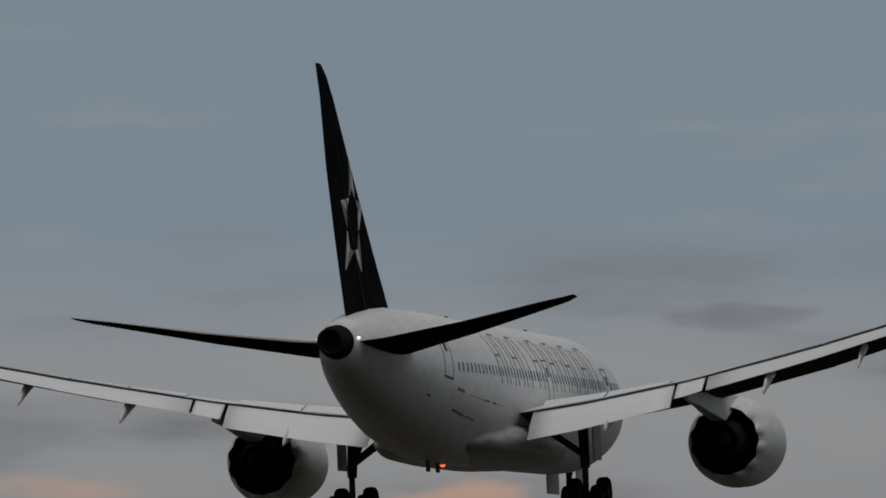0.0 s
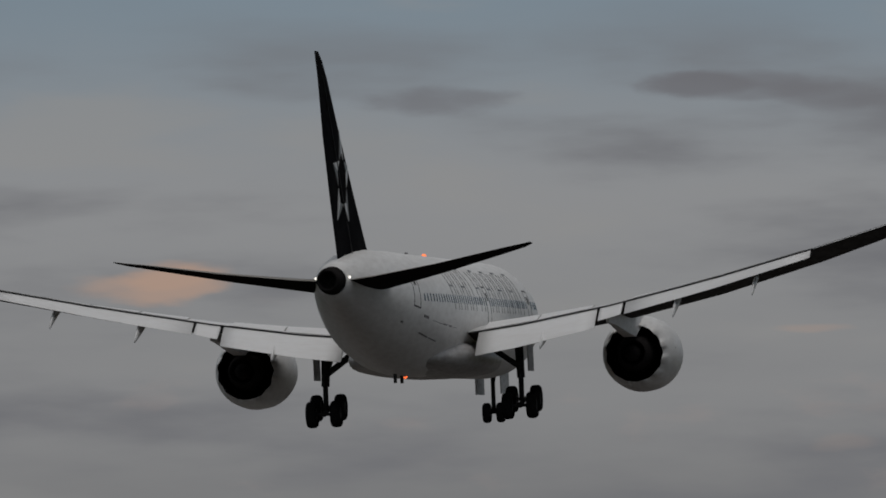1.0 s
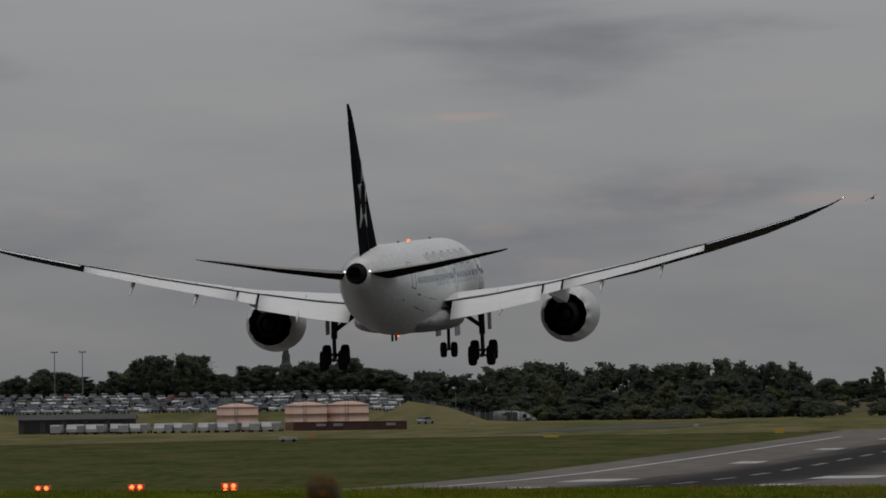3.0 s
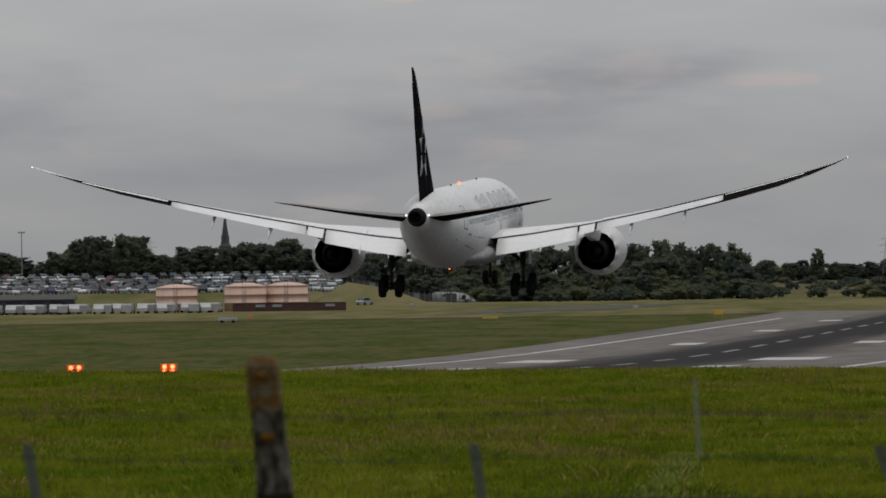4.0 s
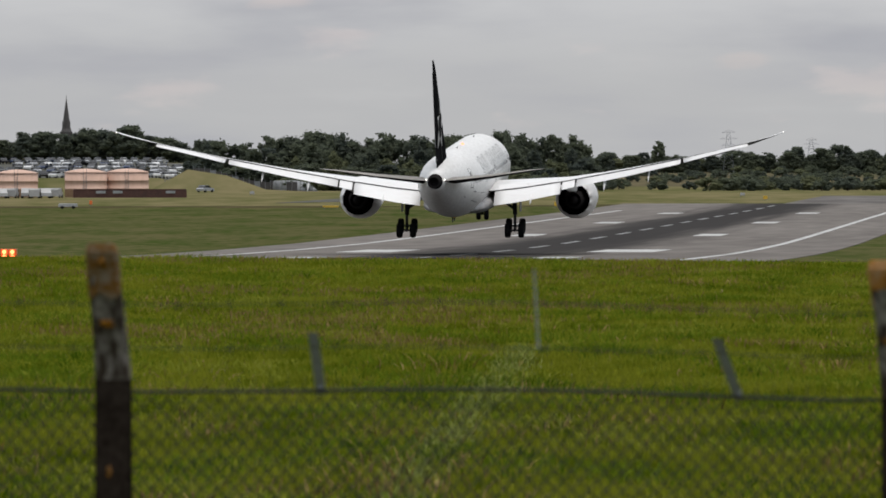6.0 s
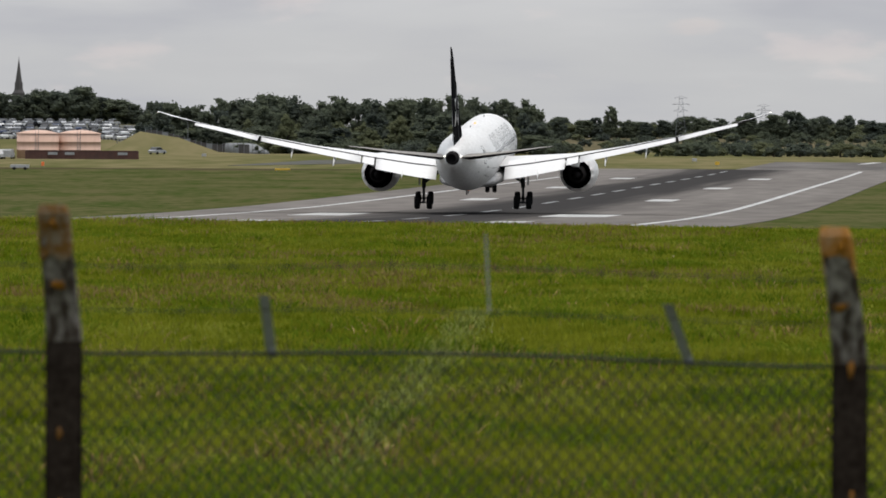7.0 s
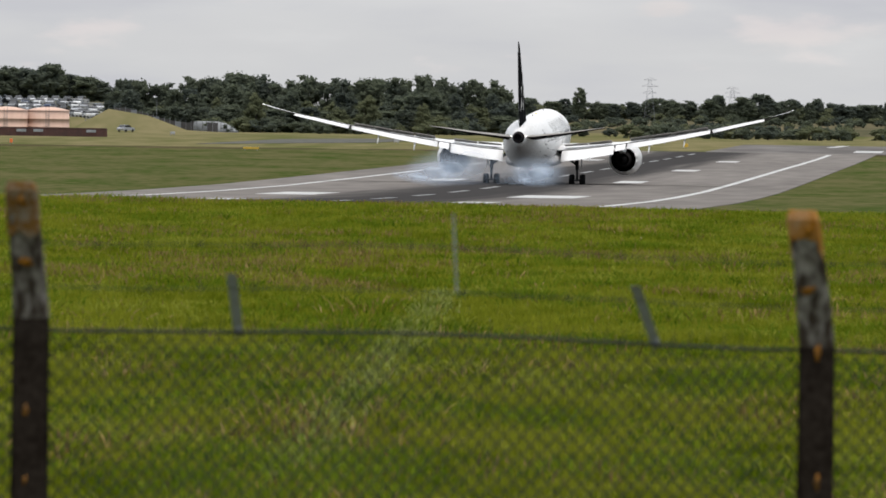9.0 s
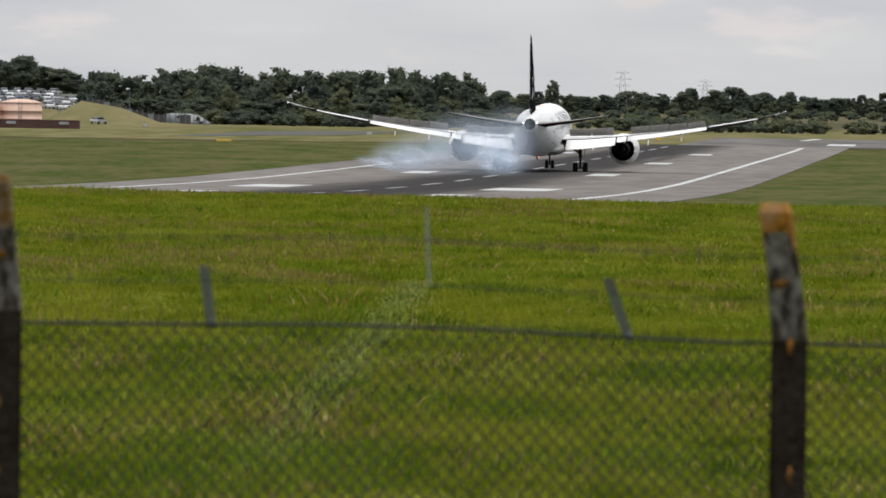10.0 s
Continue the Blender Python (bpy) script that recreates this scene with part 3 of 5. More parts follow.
BRIGHT = mat("bright_tufts", (0.112, 0.145, 0.007), 1.0, second=(0.225, 0.24, 0.034), scale=0.6, amount=0.7, fine_scale=4.0, stretch=(1, 0.3, 1), gloss=0.0)
BLADE_DRY = mat("dry_grass_heads", (0.15, 0.098, 0.030), 1.0, second=(0.22, 0.165, 0.07), scale=0.8, amount=0.5, gloss=0.0)
ASPHALT = mat("runway_asphalt", (0.175, 0.161, 0.150), 1.0, gloss=0.0, second=(0.122, 0.112, 0.105), scale=0.03, amount=0.5, fine_scale=0.3, stretch=(1, 0.12, 1))
TAXI = mat("taxiway_asphalt", (0.105, 0.105, 0.095), 1.0, gloss=0.0, second=(0.085, 0.085, 0.075), scale=0.05, amount=0.5, stretch=(1, 0.3, 1))
WORN = mat("rubbered_white_paint", (0.26, 0.26, 0.26), 0.9, second=(0.10, 0.10, 0.10), scale=0.1, amount=0.5, fine_scale=0.6)
MARKING = mat("white_runway_paint", (0.46, 0.46, 0.45), 0.9, second=(0.26, 0.26, 0.25), scale=0.12, amount=0.45, fine_scale=0.8)
# distance haze is put into this leaf colour, bluer and lighter than the foliage
LEAFHAZED = mat("leaves", (0.068, 0.082, 0.078), 1.0, gloss=0.0, second=(0.112, 0.128, 0.086), scale=0.20, amount=0.35, fine_scale=1.1, per_object=0.8)
LEAFPALE = mat("pale_leaves", (0.105, 0.118, 0.070), 1.0, gloss=0.0, second=(0.15, 0.16, 0.09), scale=0.25, amount=0.45, fine_scale=1.1, per_object=0.4)


def let_light_through(leafy, share_):
    """Leaves pass part of the light to their other side."""
    nt = leafy.node_tree
    bsdf, tr_, mixer = nt.nodes["Principled BSDF"], nt.nodes.new("ShaderNodeBsdfTranslucent"), nt.nodes.new("ShaderNodeMixShader")
    nt.links.new(bsdf.inputs["Base Color"].links[0].from_socket, tr_.inputs["Color"])
    mixer.inputs[0].default_value = share_
    nt.links.new(bsdf.outputs[0], mixer.inputs[1])
    nt.links.new(tr_.outputs[0], mixer.inputs[2])
    nt.links.new(mixer.outputs[0], nt.nodes["Material Output"].inputs["Surface"])


let_light_through(LEAFHAZED, 0.5)
let_light_through(LEAFPALE, 0.5)
BARK = mat("bark", (0.05, 0.04, 0.03), 0.9, second=(0.03, 0.025, 0.02), scale=1.0)
PEACH = mat("tank_peach_paint", (0.56, 0.38, 0.30), 0.8, second=(0.48, 0.32, 0.25), scale=0.3, amount=0.45, fine_scale=1.5, stretch=(1, 1, 0.3))
BRICKWALL = mat("dark_red_brick", (0.085, 0.038, 0.030), 0.9, second=(0.055, 0.028, 0.024), scale=0.6, amount=0.5)
CONCRETE = mat("post_concrete", (0.25, 0.23, 0.22), 0.95, gloss=0.1, second=(0.040, 0.030, 0.024), scale=9.0, amount=0.7, stretch=(1, 1, 0.35), fine_scale=30.0, bump=0.6, bump_scale=0.01)
STAINED = mat("dark_stained_concrete", (0.028, 0.022, 0.018), 1.0, gloss=0.0, second=(0.012, 0.009, 0.007), scale=6.0, amount=0.6, fine_scale=40.0)
LICHEN = mat("orange_lichen", (0.30, 0.125, 0.015), 1.0, gloss=0.0, second=(0.12, 0.065, 0.025), scale=14.0, amount=0.6, fine_scale=60.0)
MOTTLED = mat("mottled_lichen", (0.20, 0.17, 0.14), 1.0, gloss=0.0, second=(0.15, 0.075, 0.02), scale=18.0, amount=0.7, fine_scale=50.0, bump=0.5, bump_scale=0.01)
LICHENCAP = mat("patchy_lichen", (0.36, 0.14, 0.010), 1.0, gloss=0.0, second=(0.40, 0.36, 0.30), scale=14.0, amount=0.20, fine_scale=45.0, bump=0.5, bump_scale=0.01)
GALV = mat("galvanised_steel", (0.20, 0.215, 0.23), 0.6, 0.2, second=(0.13, 0.135, 0.14), scale=8.0)
WIRE = mat("weathered_wire", (0.030, 0.034, 0.030), 0.8, 0.0, second=(0.02, 0.02, 0.019), scale=20.0, gloss=0.2)
SLATE = mat("dark_slate", (0.06, 0.055, 0.055), 0.8, second=(0.04, 0.038, 0.038), scale=0.5)
SHEETING = mat("pale_metal_sheeting", (0.27, 0.28, 0.29), 0.7, second=(0.19, 0.20, 0.21), scale=0.3, stretch=(1, 1, 0.2))
SHEETING_PALE = mat("pale_concrete", (0.30, 0.29, 0.27), 0.95, second=(0.20, 0.19, 0.18), scale=0.4, amount=0.5)
YELLOW = mat("yellow_sign_face", (0.58, 0.36, 0.03), 0.6, second=(0.46, 0.29, 0.03), scale=1.0)
ORANGEBOX = mat("orange_marker_paint", (0.75, 0.16, 0.03), 0.5, second=(0.6, 0.13, 0.03), scale=1.0)
VANWHITE = mat("van_white_paint", (0.38, 0.38, 0.38), 0.5, second=(0.28, 0.28, 0.28), scale=0.6)
BIRDDARK = mat("dark_feathers", (0.03, 0.028, 0.026), 0.8, second=(0.05, 0.045, 0.04), scale=6.0)
CARPAINT = [mat("car_paint_" + n, c, 0.25, m, second=tuple(v * 0.8 for v in c), scale=0.8) for n, c, m in
            (("silver", (0.45, 0.46, 0.48), 0.5), ("white", (0.70, 0.70, 0.70), 0.0), ("dark_blue", (0.035, 0.05, 0.10), 0.2), ("black", (0.02, 0.02, 0.022), 0.1), ("grey", (0.14, 0.145, 0.15), 0.4), ("red", (0.25, 0.03, 0.03), 0.1))]

ASPHALT_PLAIN = mat("worn_asphalt", (0.165, 0.155, 0.148), 1.0, gloss=0.0, second=(0.10, 0.094, 0.09), scale=0.04, amount=0.6, fine_scale=0.3, stretch=(0.4, 0.12, 1))
for leafy in (BLADE, LUSH, BRIGHT):
    let_light_through(leafy, 0.45)

# rubber smeared along the landing track of the runway
nt = ASPHALT.node_tree
oc, sx, dx = nt.nodes.new("ShaderNodeTexCoord"), nt.nodes.new("ShaderNodeSeparateXYZ"), nt.nodes.new("ShaderNodeMath")
nt.links.new(oc.outputs["Object"], sx.inputs[0])
dx.operation = "ABSOLUTE"
nt.links.new(sx.outputs[0], dx.inputs[0])
rn, mpn = nt.nodes.new("ShaderNodeTexNoise"), nt.nodes.new("ShaderNodeMapping")
mpn.inputs["Scale"].default_value = (0.35, 0.006, 1)
nt.links.new(oc.outputs["Object"], mpn.inputs["Vector"])
nt.links.new(mpn.outputs[0], rn.inputs["Vector"])
rn.inputs["Scale"].default_value, rn.inputs["Detail"].default_value = 1.0, 5
ra = nt.nodes.new("ShaderNodeMath")
ra.operation, ra.inputs[1].default_value = "MULTIPLY_ADD", 9.0
nt.links.new(rn.outputs[0], ra.inputs[0])
nt.links.new(dx.outputs[0], ra.inputs[2])
rr = nt.nodes.new("ShaderNodeMapRange")
rr.interpolation_type = "SMOOTHSTEP"
for i, v in enumerate((9.0, 17.0, 0.93, 0.0)):
    rr.inputs[i + 1].default_value = v
nt.links.new(ra.outputs[0], rr.inputs[0])
rm = nt.nodes.new("ShaderNodeMix")
rm.data_type = "RGBA"
old = nt.nodes["Principled BSDF"].inputs["Base Color"].links[0].from_socket
nt.links.new(old, rm.inputs[6])
rm.inputs[7].default_value = (0.036, 0.035, 0.035, 1)
nt.links.new(rr.outputs[0], rm.inputs[0])
nt.links.new(rm.outputs[2], nt.nodes["Principled BSDF"].inputs["Base Color"])


# ---- ground ----
def profile(y):
    """The airfield's level along the runway: it falls away from the near end, quickly at first, and lifts again beyond the far end."""
    return float(np.interp(y, (450, 600, 770, 825, 889, 963, 1051, 1156, 1284, 1444, 1515, 1650, 1780, 1900),
                           (4.6, 4.0, 2.62, 2.15, 1.61, 1.12, 0.69, 0.41, 0.135, -0.19, -0.37, -0.62, -0.75, 0.0)))


def ground_z(x, y):
    bank = 10.15 - 0.50 * smoothstep(40, 240, y) - 0.0077 * x * smoothstep(30, 240, y)
    bank += 0.05 * noise.noise((x * 0.25, y * 0.05, 1.0))
    low = profile(y)
    low -= 0.75 * smoothstep(-33, -41, x - 14.5 - 0.058 * (y - 1200)) * smoothstep(1250, 1000, y)
    low += (2.5 * smoothstep(2058, 2106, y) + 2.6 * smoothstep(2106, 2262, y)) * smoothstep(-64, -77, x)
    low += 5.4 * math.exp(-(((x + 66) / (4.8 if x < -66 else 8.5)) ** 2)) * math.exp(-(((y - 2045) / 16.0) ** 2))
    low += 2.7 * smoothstep(2060, 2240, y) * smoothstep(8, 26, x)
    low -= 30.0 * smoothstep(2420, 3000, y)
    return bank + (low - bank) * smoothstep(246, 420, y)


def build_ground():
    xs = sorted({*np.linspace(-40, 40, 33), *np.linspace(-420, 260, 86), -4800, -2500, -1400, -800, 4800, 2500, 1400, 700})
    ys = sorted({*np.linspace(-60, 246, 52), *np.linspace(246, 420, 20), *np.linspace(460, 1960, 101), *np.linspace(1960, 2320, 61), -4000, -1500, -500, -200, 2600, 3200, 4000, 4900})
    verts = [(x, y, ground_z(x, y)) for y in ys for x in xs]
    nx = len(xs)
    faces = [(j * nx + i, j * nx + i + 1, (j + 1) * nx + i + 1, (j + 1) * nx + i) for j in range(len(ys) - 1) for i in range(nx - 1)]
    me = bpy.data.meshes.new("ground")
    me.from_pydata(verts, [], faces)
    for m in (GRASS, FIELD, FARFIELD, UNSEENDARK, TAXI, HEATH, BROWN):
        me.materials.append(m)
    for p in me.polygons:
        c = p.center
        edge = 1765 + 0.35 * c.x + 30 * noise.noise((c.x * 0.02, 3, 0))
        if c.y < 252 and abs(c.x) < 45:
            k = 0
        # out of view beyond the bank: added dark ground that holds back bounced light
        elif c.y < 600:
            k = 3
        elif 2102 < c.y < 2264 and -220 < c.x < -68:
            k = 4
        elif c.y > 2110 and c.x > 14:
            k = 5
        elif c.y > edge:
            k = 2
        else:
            k = 6 if c.y > edge - 38 - 40 * noise.noise((c.x * 0.03, 9, 0)) else 1
        p.material_index = k
        p.use_smooth = True
    return tagged(new("ground", me), "rough green airfield grass running to the horizon", "ground", kind="structure")


build_ground()

# grass standing on the bank, thickest where it is looked through
def build_grass(name, count, material, tall, label, y0, y1, clump, thresh, wide):
    rnd = random.Random(name)
    verts, faces = [], []
    made = 0
    while made < count:
        y = y0 + (y1 - y0) * rnd.random() ** 1.25
        half = 0.052 * y + 1.0
        x = rnd.uniform(-half * 1.35, half)
        if clump and noise.noise((x * clump, y * clump * 0.35, 7.0)) < thresh:
            made += 0.25
            continue
        made += 1
        z = ground_z(x, y)
        for b in range(3):
            a, h = rnd.uniform(0, math.tau), tall * rnd.uniform(0.5, 1.2)
            w = wide * rnd.uniform(0.7, 1.3)
            bx, by = x + rnd.gauss(0, 0.07), y + rnd.gauss(0, 0.07)
            lx, ly = rnd.gauss(0, 0.3) * h, rnd.gauss(0, 0.3) * h
            i = len(verts)
            c, s = math.cos(a) * w, math.sin(a) * w
            verts += [(bx - c, by - s, z - 0.02), (bx + c, by + s, z - 0.02), (bx + lx * 0.5 + c * 0.7, by + ly * 0.5 + s * 0.7, z + h * 0.6), (bx + lx * 0.5 - c * 0.7, by + ly * 0.5 - s * 0.7, z + h * 0.6), (bx + lx, by + ly, z + h)]
            faces += [(i, i + 1, i + 2, i + 3), (i + 3, i + 2, i + 4)]
    me = bpy.data.meshes.new(name)
    me.from_pydata(verts, [], faces)
    me.materials.append(material)
    return tagged(new(name, me), label, "grass", kind="stuff")


build_grass("grass", 85000, BLADE, 0.10, "lush green unmown grass on a bank", 55, 250, 0, 0, 0.012)
build_grass("dry_heads", 9000, BLADE_DRY, 0.13, "brown seeding grass along the top of a bank", 140, 250, 0.20, 0.12, 0.010)
build_grass("dry_grass", 2200, BLADE_DRY, 0.13, "brown seeding grass heads among green grass", 60, 250, 0.5, 0.18, 0.010)



def build_tufts(name, count, material, tall, label, y0, y1, clump, thresh, seed, blades=12, wide=0.012):
    """Thick tufts of long grass, each a fan of bent blades."""
    rnd = random.Random(name)
    verts, faces = [], []
    for _ in range(count):
        y = y0 + (y1 - y0) * rnd.random() ** 1.2
        half = 0.052 * y + 1.0
        x = rnd.uniform(-half * 1.35, half)
        n = noise.noise((x * clump, y * clump * 0.30, seed))
        if n < thresh:
            continue
        z = ground_z(x, y)
        size = rnd.uniform(0.6, 1.25) * (0.75 + min(0.6, n - thresh))
        rad = rnd.uniform(0.05, 0.16) * (1 + y / 250)
        for b in range(blades):
            a, h = rnd.uniform(0, math.tau), tall * size * rnd.uniform(0.55, 1.1)
            w = wide * rnd.uniform(0.7, 1.3)
            bx, by = x + rnd.gauss(0, rad), y + rnd.gauss(0, rad)
            lx, ly = (bx - x) * 0.6 + rnd.gauss(0, 0.25) * h, (by - y) * 0.6 + rnd.gauss(0, 0.25) * h
            i = len(verts)
            c, s = math.cos(a) * w, math.sin(a) * w
            verts += [(bx - c, by - s, z - 0.02), (bx + c, by + s, z - 0.02), (bx + lx * 0.45 + c * 0.8, by + ly * 0.45 + s * 0.8, z + h * 0.65), (bx + lx * 0.45 - c * 0.8, by + ly * 0.45 - s * 0.8, z + h * 0.65), (bx + lx, by + ly, z + h)]
            faces += [(i, i + 1, i + 2, i + 3), (i + 3, i + 2, i + 4)]
    me = bpy.data.meshes.new(name)
    me.from_pydata(verts, [], faces)
    me.materials.append(material)
    return tagged(new(name, me), label, "grass", kind="stuff")


build_tufts("lush_tufts", 11000, LUSH, 0.13, "dark green tufts of long grass on a bank", 62, 250, 0.45, -0.02, 2.0)
build_tufts("bright_tufts", 9000, BRIGHT, 0.12, "yellow-green tufts of long grass on a bank", 62, 250, 0.5, 0.05, 14.0)
build_tufts("seeding_tufts", 4200, BLADE_DRY, 0.16, "brown seeding tufts of grass on a bank", 62, 250, 0.55, 0.20, 5.0, 7, 0.009)


def build_pale_line():
    """A pale line of blades through the grass of the bank."""
    rnd = random.Random(31)
    verts, faces = [], []
    for _ in range(5200):
        k = rnd.random()
        x, y = -1.05 + 1.15 * k + rnd.gauss(0, 0.13), 70 + 66 * k + rnd.gauss(0, 1.0)
        z = ground_z(x, y)
        a, h, w = rnd.uniform(0, math.tau), rnd.uniform(0.06, 0.15), 0.012
        lx, ly = rnd.gauss(0, 0.7) * h, rnd.gauss(0, 0.7) * h
        c, s_ = math.cos(a) * w, math.sin(a) * w
        i = len(verts)
        verts += [(x - c, y - s_, z - 0.01), (x + c, y + s_, z - 0.01), (x + lx, y + ly, z + h)]
        faces.append((i, i + 1, i + 2))
    me = bpy.data.meshes.new("pale_line_grass")
    me.from_pydata(verts, [], faces)
    me.materials.append(mat("pale_line_blades", (0.135, 0.165, 0.03), 1.0, second=(0.20, 0.22, 0.07), scale=1.0, gloss=0.0))
    return tagged(new("pale_line_grass", me), "pale line through long grass", "grass", kind="stuff")


build_pale_line()
build_grass("straw", 1100, mat("pale_straw", (0.24, 0.20, 0.09), 1.0, second=(0.32, 0.28, 0.16), scale=2.0, gloss=0.0), 0.05, "pale cut straw lying in green grass", 58, 240, 0.9, 0.42, 0.03)

# ---- runway ----
HEAD = math.atan(0.058)
RUN = Matrix.Translation((14.5, 1200, 0)) @ Matrix.Rotation(-HEAD, 4, "Z")


def strip(name, lanes, material, lift, label, category, parent=None, step=15.0, thick=0.03):
    """Slabs along the runway: lanes of (x0, x1, y0, y1) in its own axes, following the level."""
    bm = bmesh.new()
    for x0, x1, y0, y1 in lanes:
        n = max(1, int((y1 - y0) / step))
        rows = []
        for k in range(n + 1):
            y = y0 + (y1 - y0) * k / n
            z = profile(1200 + y * math.cos(HEAD)) + lift
            rows.append([Vector((x0, y, z)), Vector((x1, y, z)), Vector((x1, y, z - thick)), Vector((x0, y, z - thick))])
        loft(rows, bm=bm)
    ob = part(name, bm, material, parent)
    if not parent:
        ob.matrix_basis = RUN
    return tagged(ob, label, category, kind="structure") if category else ob


runway = strip("runway", [(-29.8, 30.2, -760, 588)], ASPHALT, 0.06, "grey asphalt runway with dark rubber streaks and white markings", "runway", thick=0.3)
strip("edge_line", [(-22.7, -21.9, -760, 420)], MARKING, 0.075, "", "", runway)
strip("edge_line", [(21.9, 22.7, -760, 550)], MARKING, 0.075, "", "", runway)
for k in range(-10, 10):
    strip("centre_dash", [(-1.4, -0.75, k * 60.0 - 31, k * 60.0 - 1)], WORN, 0.075, "", "", runway)
for x, w in ((7.8, 6.2), (-15.6, 5.2)):
    strip("aiming_point_bar", [(x, x + w, -276, -236)], MARKING, 0.078, "", "", runway)
for y in (-386, -52, 142, 340):
    for x in (8.6, -12.8):
        strip("touchdown_bar", [(x, x + 3.2, y, y + 26)], MARKING, 0.078, "", "", runway)


def slab(name, corners, material, lift, label, category, parent=None, n=12):
    """A thin paved quad on the airfield, given by its corners on plan (near left, near right, far right, far left)."""
    a, b, c, d = (Vector(q) for q in corners)
    bm = bmesh.new()
    rows = []
    for k in range(n + 1):
        l, r = a.lerp(d, k / n), b.lerp(c, k / n)
        ring = []
        for i in range(9):
            q = l.lerp(r, i / 8)
            ring.append(Vector((q.x, q.y, ground_z(q.x, q.y) + lift)))
        rows.append(ring + [p - Vector((0, 0, 0.25)) for p in reversed(ring)])
    ob = part(name, loft(rows), material, parent)
    return tagged(ob, label, category, kind="structure") if category else ob


cross = slab("cross_taxiway", ((47, 1778), (88, 1778), (150, 1890), (58, 1890)), ASPHALT_PLAIN, 0.07, "grey paved crossing beyond the end of the runway", "taxiway")
slab("hold_line", ((72.5, 1862), (74.0, 1862), (78.0, 1890), (76.5, 1890)), MARKING, 0.11, "", "", cross, 3)
slab("hold_bar", ((75.0, 1800), (80.0, 1800), (81.5, 1822), (76.5, 1822)), MARKING, 0.11, "", "", cross, 3)
slab("hold_line", ((85.6, 1800), (87.0, 1800), (95.0, 1850), (93.6, 1850)), MARKING, 0.11, "", "", cross, 3)
slab("taxiway", ((-44, 1800), (-12, 1850), (6, 1940), (-30, 1880)), TAXI, 0.07, "pale grey taxiway across dry grass", "taxiway")
slab("concrete_path", ((-84, 866), (-52.2, 866), (-52.2, 877), (-84, 877)), SHEETING_PALE, 0.05, "pale concrete service path beside the approach lights", "path", None, 3)

# ---- boundary fence on the bank ----
FY = 38.0


def build_post(x, top_z, label, seed):
    base = ground_z(x, FY)
    h = top_z - base
    post = thing("fence_post", label, "fence post", pose(x, FY, base), "posts of the boundary fence")
    rnd = random.Random(seed)
    lean = 1.0 if seed % 2 == 0 else 0.5
    rows = []
    levels = [(-0.3, 0, 0, 0.071), (0.0, 0, 0, 0.071), (h * 0.35, 0, 0, 0.070), (h - 0.52, 0, 0, 0.068), (h - 0.42, -0.010 * lean, -0.03, 0.062), (h - 0.2, -0.040 * lean, -0.12, 0.060), (h - 0.03, -0.068 * lean, -0.2, 0.058), (h, -0.072 * lean, -0.21, 0.048)]
    for z, ox, oy, r in levels:
        ring = []
        for cx, cy in ((-1, -0.8), (-0.8, -1), (0.8, -1), (1, -0.8), (1, 0.8), (0.8, 1), (-0.8, 1), (-1, 0.8)):
            ring.append(Vector((ox + cx * r + rnd.gauss(0, 0.002), oy + cy * r + rnd.gauss(0, 0.002), z)))
        rows.append(ring)
    part("post_shaft", loft(rows[:4]), STAINED, post, "dark stained lower shaft")
    part("post_head", loft(rows[3:]), CONCRETE, post, "weathered grey cranked head")
    # a ragged cap of lichen over the top
    cap = []
    for z, ox, oy, r in ((h - 0.17, -0.046 * lean, -0.136, 0.0625), (h - 0.10, -0.057 * lean, -0.168, 0.0625), (h - 0.03, -0.068 * lean, -0.2, 0.0615), (h + 0.004, -0.0725 * lean, -0.211, 0.050)):
        low = z < h - 0.15
        cap.append([Vector((ox + cx * r, oy + cy * r, z + (rnd.uniform(-0.05, 0.06) if low else 0.0))) for cx, cy in ((-1, -0.8), (-0.8, -1), (-0.3, -1), (0.3, -1), (0.8, -1), (1, -0.8), (1, 0.8), (0.8, 1), (-0.8, 1), (-1, 0.8))])
    part("lichen_cap", loft(cap), LICHENCAP if seed == 2 else MOTTLED, post, "orange and white lichen over the top" if seed == 2 else "brown and grey lichen over the top")
    # lichen crusts on the face
    for z, w, hh in ((h - 0.06, 0.016, 0.03), (h - 0.30, 0.030, 0.018), (h - 0.52, 0.012, 0.03), (h - 0.86, 0.010, 0.022), (h - 0.99, 0.012, 0.028), (h - 1.14, 0.010, 0.02)):
        if z < h - 0.4:
            if rnd.random() < 0.35:
                continue
            z += rnd.uniform(-0.09, 0.09)
        ox = float(np.interp(z, [q[0] for q in levels], [q[1] for q in levels])) + rnd.uniform(-0.02, 0.02)
        oy = float(np.interp(z, [q[0] for q in levels], [q[2] for q in levels]))
        r = float(np.interp(z, [q[0] for q in levels], [q[3] for q in levels]))
        bm = bmesh.new()
        bmesh.ops.create_icosphere(bm, subdivisions=2, radius=1.0)
        for v in bm.verts:
            v.co *= 1 + 1.1 * noise.noise(v.co * 2.2 + Vector((seed, z * 9, 0)))
        moved(bm, Matrix.Translation((ox, oy - r, z)) @ Matrix.Diagonal((w, 0.012, hh, 1)))
        part("lichen", bm, LICHEN, post, "orange lichen crust", True)
    return post


build_post(-4.51, 12.60, "weathered concrete fence post with orange lichen", 5)
build_post(-1.551, 12.56, "weathered concrete fence post with orange lichen", 1)
build_post(1.456, 12.49, "weathered concrete fence post with orange lichen, top leaning", 2)
build_post(4.35, 12.45, "weathered concrete fence post with orange lichen", 3)


